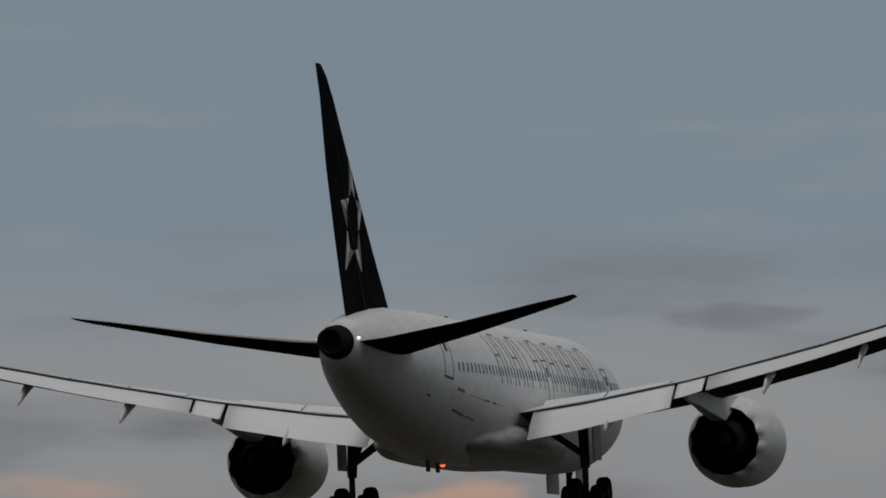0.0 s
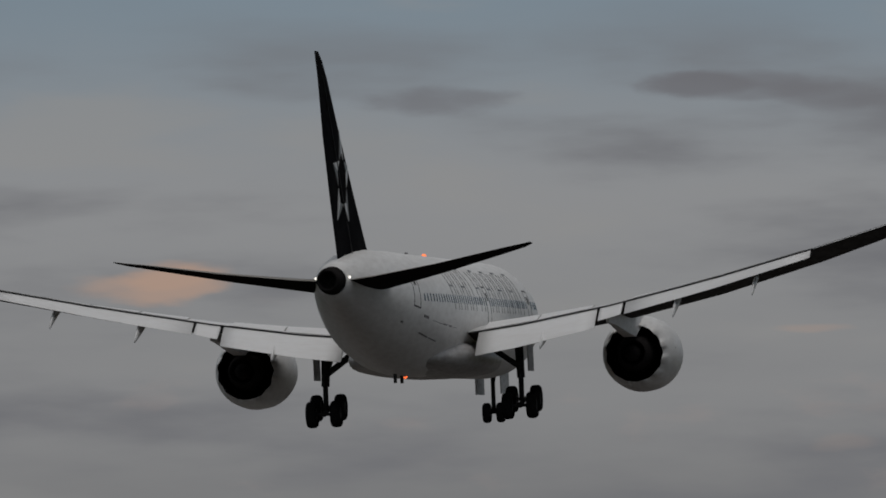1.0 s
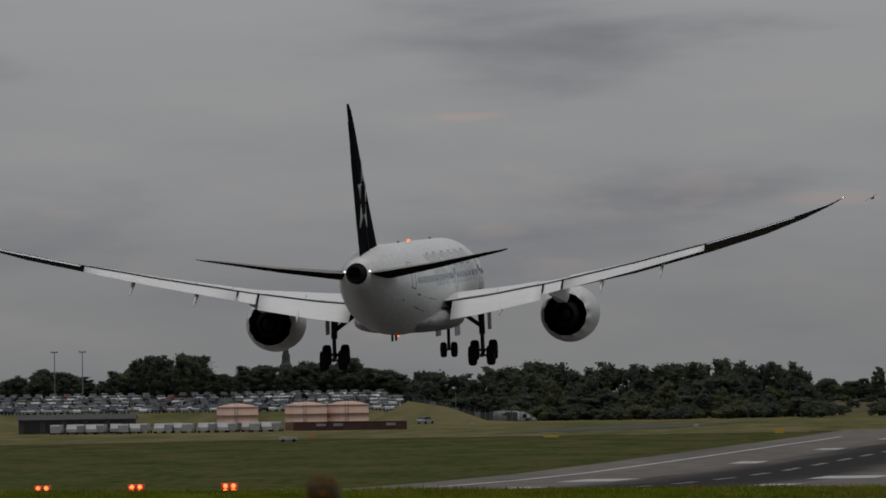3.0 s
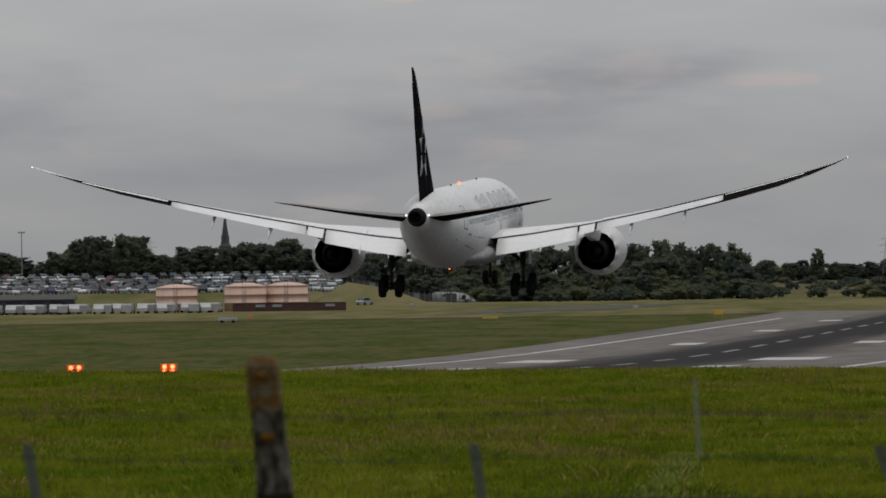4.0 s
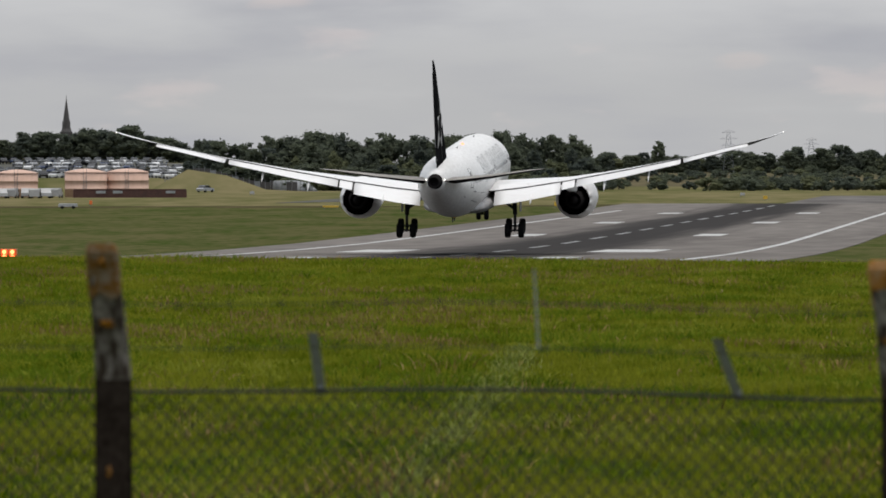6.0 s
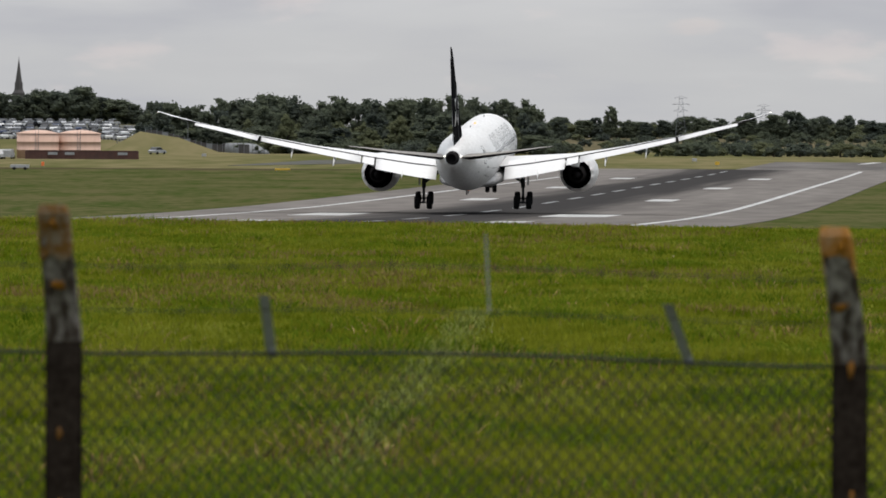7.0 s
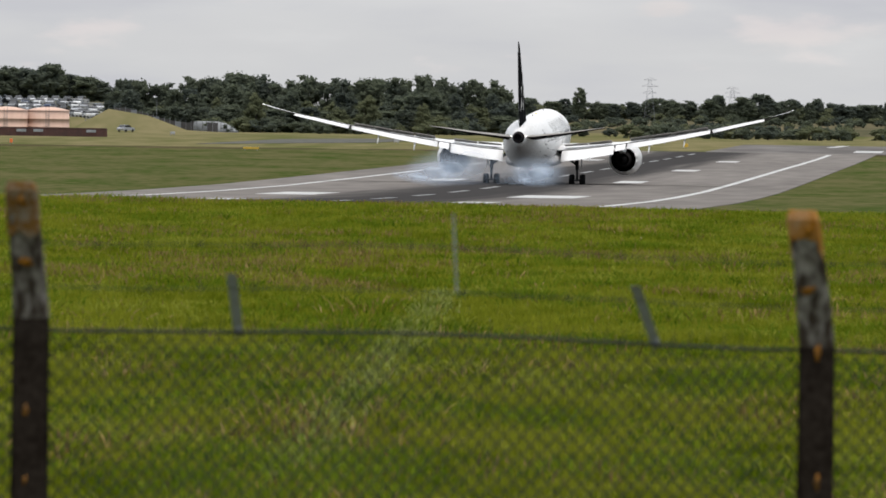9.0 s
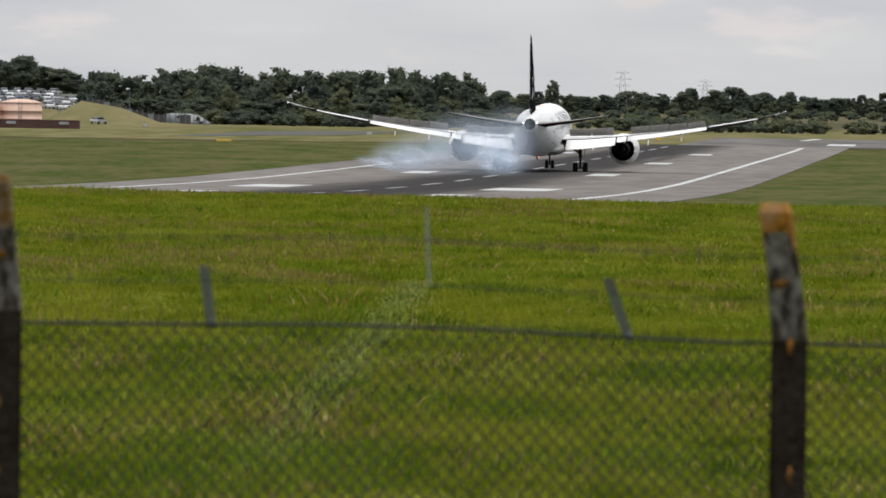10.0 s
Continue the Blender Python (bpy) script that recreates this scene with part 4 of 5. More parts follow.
def fence_line(u):
    """Height of the top strand along the fence."""
    return 11.985 - 0.0135 * u + 0.012 * math.cos((u + 0.1) * 2.1)


def build_mesh():
    fence = thing("wire_fence", "dark weathered chain-link fence with strands of barbed wire", "wire fence", pose(0, FY, 0))
    bm = bmesh.new()
    pitch = 0.064
    lo, x0, x1 = 10.05, -4.6, 4.4
    n = int((x1 - x0 + 2.2) / pitch)
    rnd = random.Random(4)
    for k in range(n):
        for s in (1, -1):
            xa = x0 - 1.1 + k * pitch if s > 0 else x0 + k * pitch
            za = fence_line(xa) - 0.02
            run = za - lo
            a, b = Vector((xa, 0.004 * s, za)), Vector((xa + s * run * 0.92, 0.004 * s, lo))
            tube(a, b, 0.0036, n=3, bm=bm)
    part("chain_link", bm, WIRE, fence, "dark diamond wire mesh")
    for dz, r, dy in ((0.0, 0.0075, 0.0), (0.165, 0.0022, -0.08), (0.335, 0.0022, -0.16), (-1.0, 0.003, 0.0)):
        bm = bmesh.new()
        last = None
        for k in range(46):
            x = x0 + (x1 - x0) * k / 45
            p = Vector((x, dy + rnd.gauss(0, 0.002), fence_line(x) + dz + rnd.gauss(0, 0.002)))
            if last:
                tube(last, p, r, n=5, bm=bm)
                if 0 < dz or dz == 0.0:
                    c = (p + last) / 2
                    tube(c - Vector((0.012, 0, 0.018)), c + Vector((0.012, 0, 0.018)), 0.0018, n=3, bm=bm)
                    tube(c - Vector((-0.012, 0, 0.018)), c + Vector((-0.012, 0, 0.018)), 0.0018, n=3, bm=bm)
            last = p
        part("wire_strand", bm, WIRE, fence)
    # loose ends of the mesh along the top
    bm = bmesh.new()
    for k in range(int((x1 - x0) / pitch)):
        x = x0 + k * pitch
        tube((x, 0, fence_line(x)), (x + 0.008, 0, fence_line(x) + 0.055), 0.002, n=3, bm=bm)
    tagged(part("mesh_fringe", bm, WIRE, fence), kind="stuff")
    return fence


build_mesh()


def build_bracket(x, z, dx, dy, length, label):
    """An angle-iron arm bolted to the fence line."""
    arm = thing("angle_iron_arm", label, "fence arm", pose(x, FY + 0.02, z), "arms of the boundary fence")
    bm = bmesh.new()
    w, t = 0.019, 0.004
    prof = [(-w, -t), (w, -t), (w, 0), (-w + t, 0), (-w + t, 0.03), (-w, 0.03)]
    loft([[Vector((px + dx * k, py + dy * k, length * k)) for px, py in prof] for k in (0.0, 0.5, 1.0)], bm=bm)
    part("arm_angle", bm, GALV, arm)
    part("arm_bolt", moved(tube((0, -0.02, 0), (0, 0.01, 0), 0.009, n=8), Matrix.Translation((0, -0.004, 0.03))), GALV, arm)
    return arm


build_bracket(-0.755, 11.98, -0.030, -0.12, 0.24, "grey angle-iron arm leaning on the fence line")
build_bracket(0.845, 11.955, -0.090, -0.12, 0.24, "grey angle-iron arm leaning sharply on the fence line")
build_bracket(-2.46, 12.00, -0.030, -0.12, 0.24, "grey angle-iron arm leaning on the fence line")
build_bracket(2.45, 11.94, -0.050, -0.12, 0.24, "grey angle-iron arm leaning on the fence line")
stay = thing("thin_stake", "thin pale metal stake tied to the upper fence strands", "fence stake", pose(0.075, FY - 0.1, fence_line(0.07) + 0.165), "arms of the boundary fence")
part("stake_rod", loft([[Vector((sx * 0.0045 - 0.016 * k, sy * 0.004, 0.30 * k)) for sx, sy in ((-1, -1), (1, -1), (1, 1), (-1, 1))] for k in (0, 0.5, 1)]), GALV, stay)


# ---- trees ----
def leaf_crown(rnd, w, h, base, clumps, leaves, leaf, lean=0.0):
    """An uneven egg of overlapping leafy clumps; the leaves stand off the clumps and blur their outline."""
    verts, faces = [], []
    base = -0.10 * h
    mid, tall = base + (h - base) * 0.50, (h - base) * 0.52
    bulge = Vector((rnd.uniform(0, 9), rnd.uniform(0, 9), rnd.uniform(0, 9)))
    for c in range(clumps):
        u = Vector((rnd.gauss(0, 1), rnd.gauss(0, 1), rnd.gauss(0, 1))).normalized()
        k = (0.80 + 0.42 * noise.noise(u * 1.6 + bulge)) * rnd.uniform(0.62, 1.0)
        r = w * rnd.uniform(0.18, 0.32)
        cx, cy, cz = u.x * k * (w - r * 0.6), u.y * k * (w - r * 0.6), mid + u.z * k * (tall - r * 0.5)
        i0, m = len(verts), 5
        for q in range(3):
            for j in range(m):
                th, ph = math.pi * (q + 0.5) / 3, math.tau * (j + 0.5 * (q % 2)) / m
                rr_ = r * rnd.uniform(0.72, 0.98)
                verts.append((cx + rr_ * math.sin(th) * math.cos(ph), cy + rr_ * math.sin(th) * math.sin(ph), cz + rr_ * 0.8 * math.cos(th)))
        for q in range(2):
            for j in range(m):
                faces.append((i0 + q * m + j, i0 + q * m + (j + 1) % m, i0 + (q + 1) * m + (j + 1) % m, i0 + (q + 1) * m + j))
        for _ in range(leaves):
            d = Vector((rnd.gauss(0, 1), rnd.gauss(0, 1), rnd.gauss(0.2, 1))).normalized() * r * rnd.uniform(0.6, 1.3)
            p = Vector((cx, cy, cz + d.z * 0.85)) + Vector((d.x, d.y, 0))
            s = leaf * rnd.uniform(0.6, 1.4)
            u2 = Vector((rnd.gauss(0, 1), rnd.gauss(0, 1), rnd.gauss(0, 0.7))).normalized()
            v = u2.cross(d).normalized() * s
            u2 = u2 * s
            i = len(verts)
            verts += [tuple(p - u2), tuple(p - v * 0.7), tuple(p + u2), tuple(p + v * 0.7)]
            faces.append((i, i + 1, i + 2, i + 3))
    up = h / max(v[2] for v in verts)
    out = w / max(math.hypot(v[0], v[1]) for v in verts) * 1.08
    me = bpy.data.meshes.new("crown")
    me.from_pydata([(x * out, y * out, max(0.05, z * up)) for x, y, z in verts], [], faces)
    return me


def build_tree(seed, w, h, base, material, label, name="tree", clumps=64, leaves=30, leaf=0.26, m=None):
    rnd = random.Random(seed)
    tree = thing(name, label, "tree" if name != "bush" else "bush", m or pose(0, 0, 0))
    bm = tube((0, 0, -0.3), (rnd.uniform(-0.2, 0.2), 0, h * 0.45), 0.05 * w + 0.08, 0.06, n=7)
    for k in range(4):
        a = rnd.uniform(0, math.tau)
        tube((0, 0, h * rnd.uniform(0.2, 0.4)), (w * 0.6 * math.cos(a), w * 0.6 * math.sin(a), h * rnd.uniform(0.5, 0.75)), 0.09, 0.03, n=5, bm=bm)
    part("trunk", bm, BARK, tree)
    me = leaf_crown(rnd, w, h, base, clumps, leaves, leaf)
    me.materials.append(material)
    new("crown", me).parent = tree
    return tree


TREES = [build_tree(20 + k, w, 10.0, b, LEAFHAZED, lab) for k, (w, b, lab) in enumerate((
    (3.6, 1.2, "broad dark green tree in a far belt of woodland"), (3.0, 0.8, "rounded dark green tree in a far belt of woodland"), (4.2, 1.5, "spreading dark green tree in a far belt of woodland"),
    (2.6, 0.6, "narrow dark green tree in a far belt of woodland"), (3.4, 0.9, "full dark green tree in a far belt of woodland"), (3.8, 0.7, "uneven dark green tree in a far belt of woodland")))]
PALES = [build_tree(50 + k, w, 8.0, 0.5, LEAFPALE, "paler green tree at the edge of a wood") for k, w in enumerate((3.2, 2.7))]
BUSHES = [build_tree(70 + k, 3.2, 3.6, 0.1, mt, "low scrubby bush on a far field edge", "bush", 20, 30, 0.20) for k, mt in enumerate((LEAFHAZED, LEAFPALE, LEAFHAZED))]
# the tops of the wood, as elevation in mrad against bearing in mrad
SKYLINE = ((-104, -0.5), (-84, -2.0), (-82, -1.3), (-78, -1.6), (-76, -2.8), (-74, -2.0), (-71, -0.9), (-67.5, -0.9), (-64, -2.1), (-62, -0.6), (-59.7, 0.8), (-54.2, 0.8), (-53.4, -1.2), (-51, -1.7),
           (-48.4, -0.1), (-46.7, -1.1), (-43, -0.4), (-39.8, 0.2), (-36.4, -1.1), (-33.3, -1.6), (-32.4, -0.8), (-29, -2.2), (-25, -1.0), (-19.1, -0.8), (-16.2, -1.7), (-13.7, -1.0), (-12, -1.7),
           (-8, -0.9), (-5.1, -1.5), (-2.9, -0.6), (1.7, -1.2), (6.2, -1.2), (7, -2.3), (12.5, -2.7), (20.2, -2.9), (21.6, -2.1), (24, -2.9), (28.4, -2.0), (29.4, -2.8), (31.8, -1.4), (33.8, -2.7), (35.8, -2.3), (40, -2.6), (42.3, -2.9), (47.6, -2.1), (58, -2.5))


def plant_wood():
    rnd = random.Random(11)
    used = set()

    def put(pool, x, y, scale, sx=1.0):
        z = ground_z(x, y) - 0.1
        m = pose(x, y, z, 0, 0, rnd.uniform(0, 360))
        src = rnd.choice(pool)
        if src in used:
            ob = copy_thing(src, m)
        else:
            ob = src
            ob.matrix_basis = m
            used.add(src)
        ob.scale = (scale * sx, scale * sx, scale)
    az = -104.0
    while az < 56:
        left, right = az < -33.5, az > 7.2
        rows = ((2285, 1.0), (2300, 0.9)) if left else ((2252, 1.0), (2262, 0.95)) if right else ((2098, 1.0), (2082, 0.76), (2070, 0.46))
        for row, (d, low) in enumerate(rows):
            a = az + rnd.uniform(-0.6, 0.6)
            top = float(np.interp(a, [s[0] for s in SKYLINE], [s[1] for s in SKYLINE])) + (0.45 if left else 0.30 if right else 0.70) + rnd.uniform(-0.3, 0.15)
            x, y = d * math.tan(a / 1000), d + rnd.uniform(-6, 6)
            h = (EYE.z + top / 1000 * d - ground_z(x, y)) * low * rnd.uniform(0.92, 1.03)
            h = max(h, 2.6)
            wide = min(2.0, max(0.95, (7.0 if right else 10.0) / h)) * rnd.uniform(0.85, 1.3)
            put(PALES if rnd.random() < 0.22 and row in (1, 2) else TREES, x, y, h / 10.0, wide)
        az += 1.6 if left else 1.45 if right else 1.6
    # lone tree standing over the belt, and a tall narrow pair
    for a, top, d, sx in ((14.1, -1.25, 2250, 0.95), (-75.7, 0.9, 2275, 0.34), (-75.2, 0.4, 2276, 0.32)):
        x = d * math.tan(a / 1000)
        put([TREES[1]], x, d, (EYE.z + top / 1000 * d - ground_z(x, d)) / 10.0, sx)
    for a, top in ((-10.2, -3.5), (-1.6, -3.1), (-12.0, -4.6), (-18.5, -2.2), (2.6, -4.4), (-7.2, -2.3)):
        put(PALES, 2058 * math.tan(a / 1000), 2058, (EYE.z + top / 1000 * 2058) / 8.0, rnd.uniform(0.9, 1.2))
    # dense growth under and behind the trees
    a = -103.0
    while a < 56:
        left, right = a < -33.5, a > 7.2
        d = 2294 if left else 2258 if right else 2106
        x = d * math.tan(a / 1000)
        top = float(np.interp(a, [s[0] for s in SKYLINE], [s[1] for s in SKYLINE]))
        h = (EYE.z + top / 1000 * d - ground_z(x, d)) * rnd.uniform(0.6, 0.85)
        put(BUSHES, x, d, max(0.5, h / 3.6), min(1.6, 5.2 / h) * rnd.uniform(0.9, 1.2))
        a += rnd.uniform(1.5, 2.1)
    # scrub along the foot of the wood, and over the dry heath
    for k in range(210):
        if k < 34:
            a, d, q = rnd.uniform(-24, 8), rnd.uniform(2040, 2062), rnd.uniform(0.5, 1.0)
        elif k < 96:
            a, d, q = rnd.uniform(7, 56), rnd.uniform(2036, 2092), rnd.uniform(0.45, 0.95)
        else:
            a, d, q = rnd.uniform(8, 56), rnd.uniform(2120, 2238), rnd.uniform(0.28, 0.62)
        put(BUSHES, d * math.tan(a / 1000), d, q, rnd.uniform(1.0, 1.5))


plant_wood()


# ---- storage tanks, walls and buildings beyond the field ----
def build_tank(az, dist, r, h):
    x = dist * math.tan(az / 1000)
    tank = thing("storage_tank", "round peach-coloured steel storage tank with a low domed roof", "storage tank", pose(x, dist, ground_z(x, dist)), "peach storage tanks")
    prof = [(0.0, r), (h * 0.33, r), (h * 0.333, r + 0.05), (h * 0.35, r + 0.05), (h * 0.353, r), (h * 0.66, r), (h * 0.663, r + 0.05), (h * 0.68, r + 0.05), (h * 0.683, r), (h, r)]
    rot_x = Matrix.Rotation(radians(90), 4, "X")
    part("tank_shell", moved(loft(revolve(prof, 40)), rot_x), PEACH, tank, "", True)
    part("tank_roof", moved(loft(revolve([(h, r + 0.12), (h + 0.08, r + 0.1), (h + 0.45, r * 0.66), (h + 0.68, r * 0.3), (h + 0.74, 0.15)], 40)), rot_x), PEACH, tank, "", True)
    bm = bmesh.new()
    for sx in (-0.3, 0.3):
        tube((sx, -r - 0.12, 0), (sx, -r - 0.12, h + 0.8), 0.035, n=5, bm=bm)
    for k in range(9):
        tube((-0.3, -r - 0.12, 0.4 + k * 0.42), (0.3, -r - 0.12, 0.4 + k * 0.42), 0.025, n=4, bm=bm)
    part("ladder", bm, GALV, tank)
    return tank


build_tank(-50.4, 1890, 3.95, 4.5)
build_tank(-43.5, 1890, 4.0, 4.65)
build_tank(-39.3, 1893, 4.0, 4.65)


def build_wall(name, label, x0, x1, y, h, material, piers=8):
    w = thing(name, label, "wall", pose((x0 + x1) / 2, y, ground_z((x0 + x1) / 2, y)))
    half = (x1 - x0) / 2
    part("wall_panel", box(-half, half, -0.12, 0.12, -0.3, h), material, w)
    part("coping", box(-half - 0.1, half + 0.1, -0.2, 0.2, h, h + 0.12, bevel=0.03), material, w)
    for k in range(piers + 1):
        x = -half + 2 * half * k / piers
        part("pier", box(x - 0.25, x + 0.25, -0.3, -0.12, -0.3, h), material, w)
    return w


build_wall("brick_wall", "dark red brick wall in front of the storage tanks", -84, -63, 1880, 1.5, BRICKWALL, 9)
for k, (x, hh) in enumerate(((-79.0, 0.5), (-75.8, 0.5), (-65.8, 0.5))):
    sg = thing("wall_notice", "small pale notice on a brick wall", "sign", pose(x, 1879.55, ground_z(x, 1880) + 0.8))
    part("notice_board", box(-0.9, 0.9, -0.05, 0.0, 0, hh, bevel=0.01), SHEETING, sg)

shed = thing("dark_shed", "long low dark shed at the field edge", "shed", pose(-123.5, 1885, 0))
part("shed_wall", box(-13, 9, -3, 3, 0, 2.6), SLATE, shed)
part("shed_roof", loft([[Vector((x, y, z)) for y, z in ((-3.4, 2.6), (0, 3.5), (3.4, 2.6))] for x in (-13.4, 9.4)]), SLATE, shed)
for k in range(5):
    part("shed_door", box(-12 + k * 4.1, -9 + k * 4.1, -3.06, -3.0, 0, 2.2), GLASSDARK, shed)

# arched metal shelter half sunk behind the mound
arch = thing("arched_shelter", "low arched shelter of pale metal sheeting", "shelter", pose(-46, 2044, 0))
SHELTER = [(-4.6, 0.0), (-4.55, 1.75), (-4.3, 2.15), (-2.0, 2.25), (0.4, 2.2), (1.8, 1.9), (3.0, 1.35), (4.0, 0.7), (4.6, 0.0)]
part("shelter_roof", loft([[Vector((x, y, z)) for x, z in SHELTER] for y in (0, 8)]), SHEETING, arch, "", True)
for k in range(7):
    x = -3.9 + k * 1.25
    z = float(np.interp(x, [q[0] for q in SHELTER], [q[1] for q in SHELTER]))
    part("shelter_rib", box(x - 0.06, x + 0.06, -0.08, 0.0, 0, z), GALV, arch)
# stepped security fence over the mound
mf = thing("mound_fence", "dark mesh fence curving over a grass mound", "fence", pose(0, 0, 0))
for k in range(24):
    x = -73 + k * 1.15
    y = 2052 + 6 * math.sin(k / 23 * math.pi) - (10 * smoothstep(15, 23, k))
    z = ground_z(x, y)
    part("fence_panel", box(x, x + 1.1, y - 0.03, y + 0.03, z - 0.3, z + (1.5 if k < 19 else 1.9)), SLATE if k % 4 else GALV, mf)
    part("fence_stay", tube((x, y - 0.06, z - 0.3), (x, y - 0.06, z + 2.0), 0.05, n=6), GALV, mf)

# church spire over the trees
CH = bearing(-45.45, 0, 2480)
church = thing("church_steeple", "slender dark stone church spire rising over trees", "church steeple", pose(CH.x, CH.y, ground_z(CH.x, CH.y)))
part("tower", box(-1.5, 1.5, -1.5, 1.5, 0, 8.0, bevel=0.1), SLATE, church)
part("spire", moved(loft(revolve([(7.9, 1.45), (8.6, 1.1), (16.0, 0.10), (16.1, 0.05)], 8)), Matrix.Rotation(radians(90), 4, "X")), SLATE, church)
part("finial", tube((0, 0, 15.9), (0, 0, 16.9), 0.06), SLATE, church)
for k in range(4):
    a = k * math.pi / 2
    part("lucarne", moved(box(-0.2, 0.2, -1.0, -0.6, 9.4, 10.5), Matrix.Rotation(a, 4, "Z")), SLATE, church)


def build_pylon(az, dist, top, name, label):
    x = dist * math.tan(az / 1000)
    z0 = ground_z(x, dist)
    h = EYE.z + top / 1000 * dist - z0
    py = thing(name, label, "pylon", pose(x, dist, z0))
    bm = bmesh.new()
    leg = lambda z: 1.3 - 1.0 * z / h
    for sx, sy in ((-1, -1), (1, -1), (1, 1), (-1, 1)):
        tube((sx * leg(0), sy * leg(0), 0), (sx * leg(h), sy * leg(h), h), 0.032, 0.022, n=4, bm=bm)
    for k in range(8):
        za, zb = h * k / 8, h * (k + 1) / 8
        for s in (-1, 1):
            tube((-leg(za), s * leg(za), za), (leg(zb), s * leg(zb), zb), 0.012, n=4, bm=bm)
            tube((leg(za), s * leg(za), za), (-leg(zb), s * leg(zb), zb), 0.012, n=4, bm=bm)
    part("lattice", bm, GALV, py)
    for q, w in ((0.98, 1.4), (0.84, 1.9), (0.70, 1.6)):
        bm = tube((-w, 0, h * q), (w, 0, h * q), 0.03, n=4)
        tube((-w, 0, h * q), (0, 0, h * q + 0.5), 0.022, n=4, bm=bm)
        tube((w, 0, h * q), (0, 0, h * q + 0.5), 0.022, n=4, bm=bm)
        part("cross_arm", bm, GALV, py)


build_pylon(21.1, 2180, 0.55 - 0.95, "lattice_pylon", "grey lattice electricity pylon behind a wood")
build_pylon(-53.1, 2420, 0.1, "lattice_pylon", "grey lattice electricity pylon behind trees")
build_pylon(29.4, 2400, -1.2, "lattice_pylon", "slim distant lattice pylon behind a wood")


def build_mast(az, top):
    d = 2270
    x = d * math.tan(az / 1000)
    z0 = ground_z(x, d)
    h = EYE.z + top / 1000 * d - z0
    m = thing("flood_mast", "tall grey lighting mast over a car park", "lamp post", pose(x, d, z0), "lighting masts of the car park")
    part("mast_pole", tube((0, 0, 0), (0, 0, h), 0.16, 0.08, n=8), GALV, m)
    part("lamp_bar", box(-0.8, 0.8, -0.12, 0.12, h, h + 0.14), GALV, m)
    for s in (-0.6, 0.0, 0.6):
        part("lamp_head", box(s - 0.2, s + 0.2, -0.3, 0.1, h + 0.12, h + 0.34, bevel=0.03), SHEETING, m)


for a, top in ((-92.2, 2.9), (-88.2, 2.3), (-84.7, 3.3), (-82.7, 2.7), (-68.7, 1.2), (-65.9, 1.2)):
    build_mast(a, top)
wm = thing("short_mast", "short thin pole with a red and white tip", "pole", pose(-58.3, 2050, ground_z(-58.3, 2050)))
part("pole_shaft", tube((0, 0, 0), (0, 0, 4.2), 0.08, 0.05, n=7), GALV, wm)


# ---- parked cars and vans ----
def build_car(paint, label):
    car = thing("car", label, "car", None, "cars in the far car park")
    side = [(-2.1, 0.35), (-2.15, 0.75), (-1.95, 0.92), (-1.3, 0.98), (1.0, 0.98), (1.9, 0.85), (2.12, 0.65), (2.1, 0.35)]
    part("body", loft([[Vector((x, y * 1.0, z)) for x, z in side] for y in (-0.85, 0.85)]), paint, car)
    roof = [(-1.75, 0.97), (-1.15, 1.42), (0.25, 1.45), (1.05, 0.97)]
    part("cabin_glass", loft([[Vector((x, y, z)) for x, z in roof] for y in (-0.76, 0.76)]), GLASSDARK, car)
    part("roof", box(-1.1, 0.2, -0.68, 0.68, 1.42, 1.48, bevel=0.02), paint, car)
    for x in (-1.3, 1.3):
        for y in (-0.78, 0.78):
            part("wheel", loft([[Vector((x + 0.32 * math.cos(q * math.tau / 12), y + s, 0.32 + 0.32 * math.sin(q * math.tau / 12))) for q in range(12)] for s in (-0.1, 0.1)]), RUBBER, car)
    return car


CARS = [build_car(p, lab) for p, lab in zip(CARPAINT, ("silver car parked in a crowded car park", "white car parked in a crowded car park", "dark blue car parked in a crowded car park",
                                                     "black car parked in a crowded car park", "grey car parked in a crowded car park", "red car parked in a crowded car park"))]


def park_cars():
    rnd = random.Random(21)
    first = set()
    for row in range(6):
        d = 2105 + row * 27
        a = -93.0
        while a < -35.0 - (0 if row < 4 else 2):
            a += rnd.uniform(1.05, 1.5)
            if rnd.random() < 0.06 or (row < 2 and -53 < a < -37 and rnd.random() < 0.5):
                continue
            x = d * math.tan(a / 1000)
            m = pose(x, d + rnd.uniform(-1, 1), ground_z(x, d) - 0.02, 2, 0, rnd.choice((90, 270)) + rnd.uniform(-22, 22))
            c = rnd.choices(CARS, (6, 5, 2, 3, 3, 0.3))[0]
            if c in first:
                copy_thing(c, m)
            else:
                first.add(c)
                c.matrix_basis = m


park_cars()


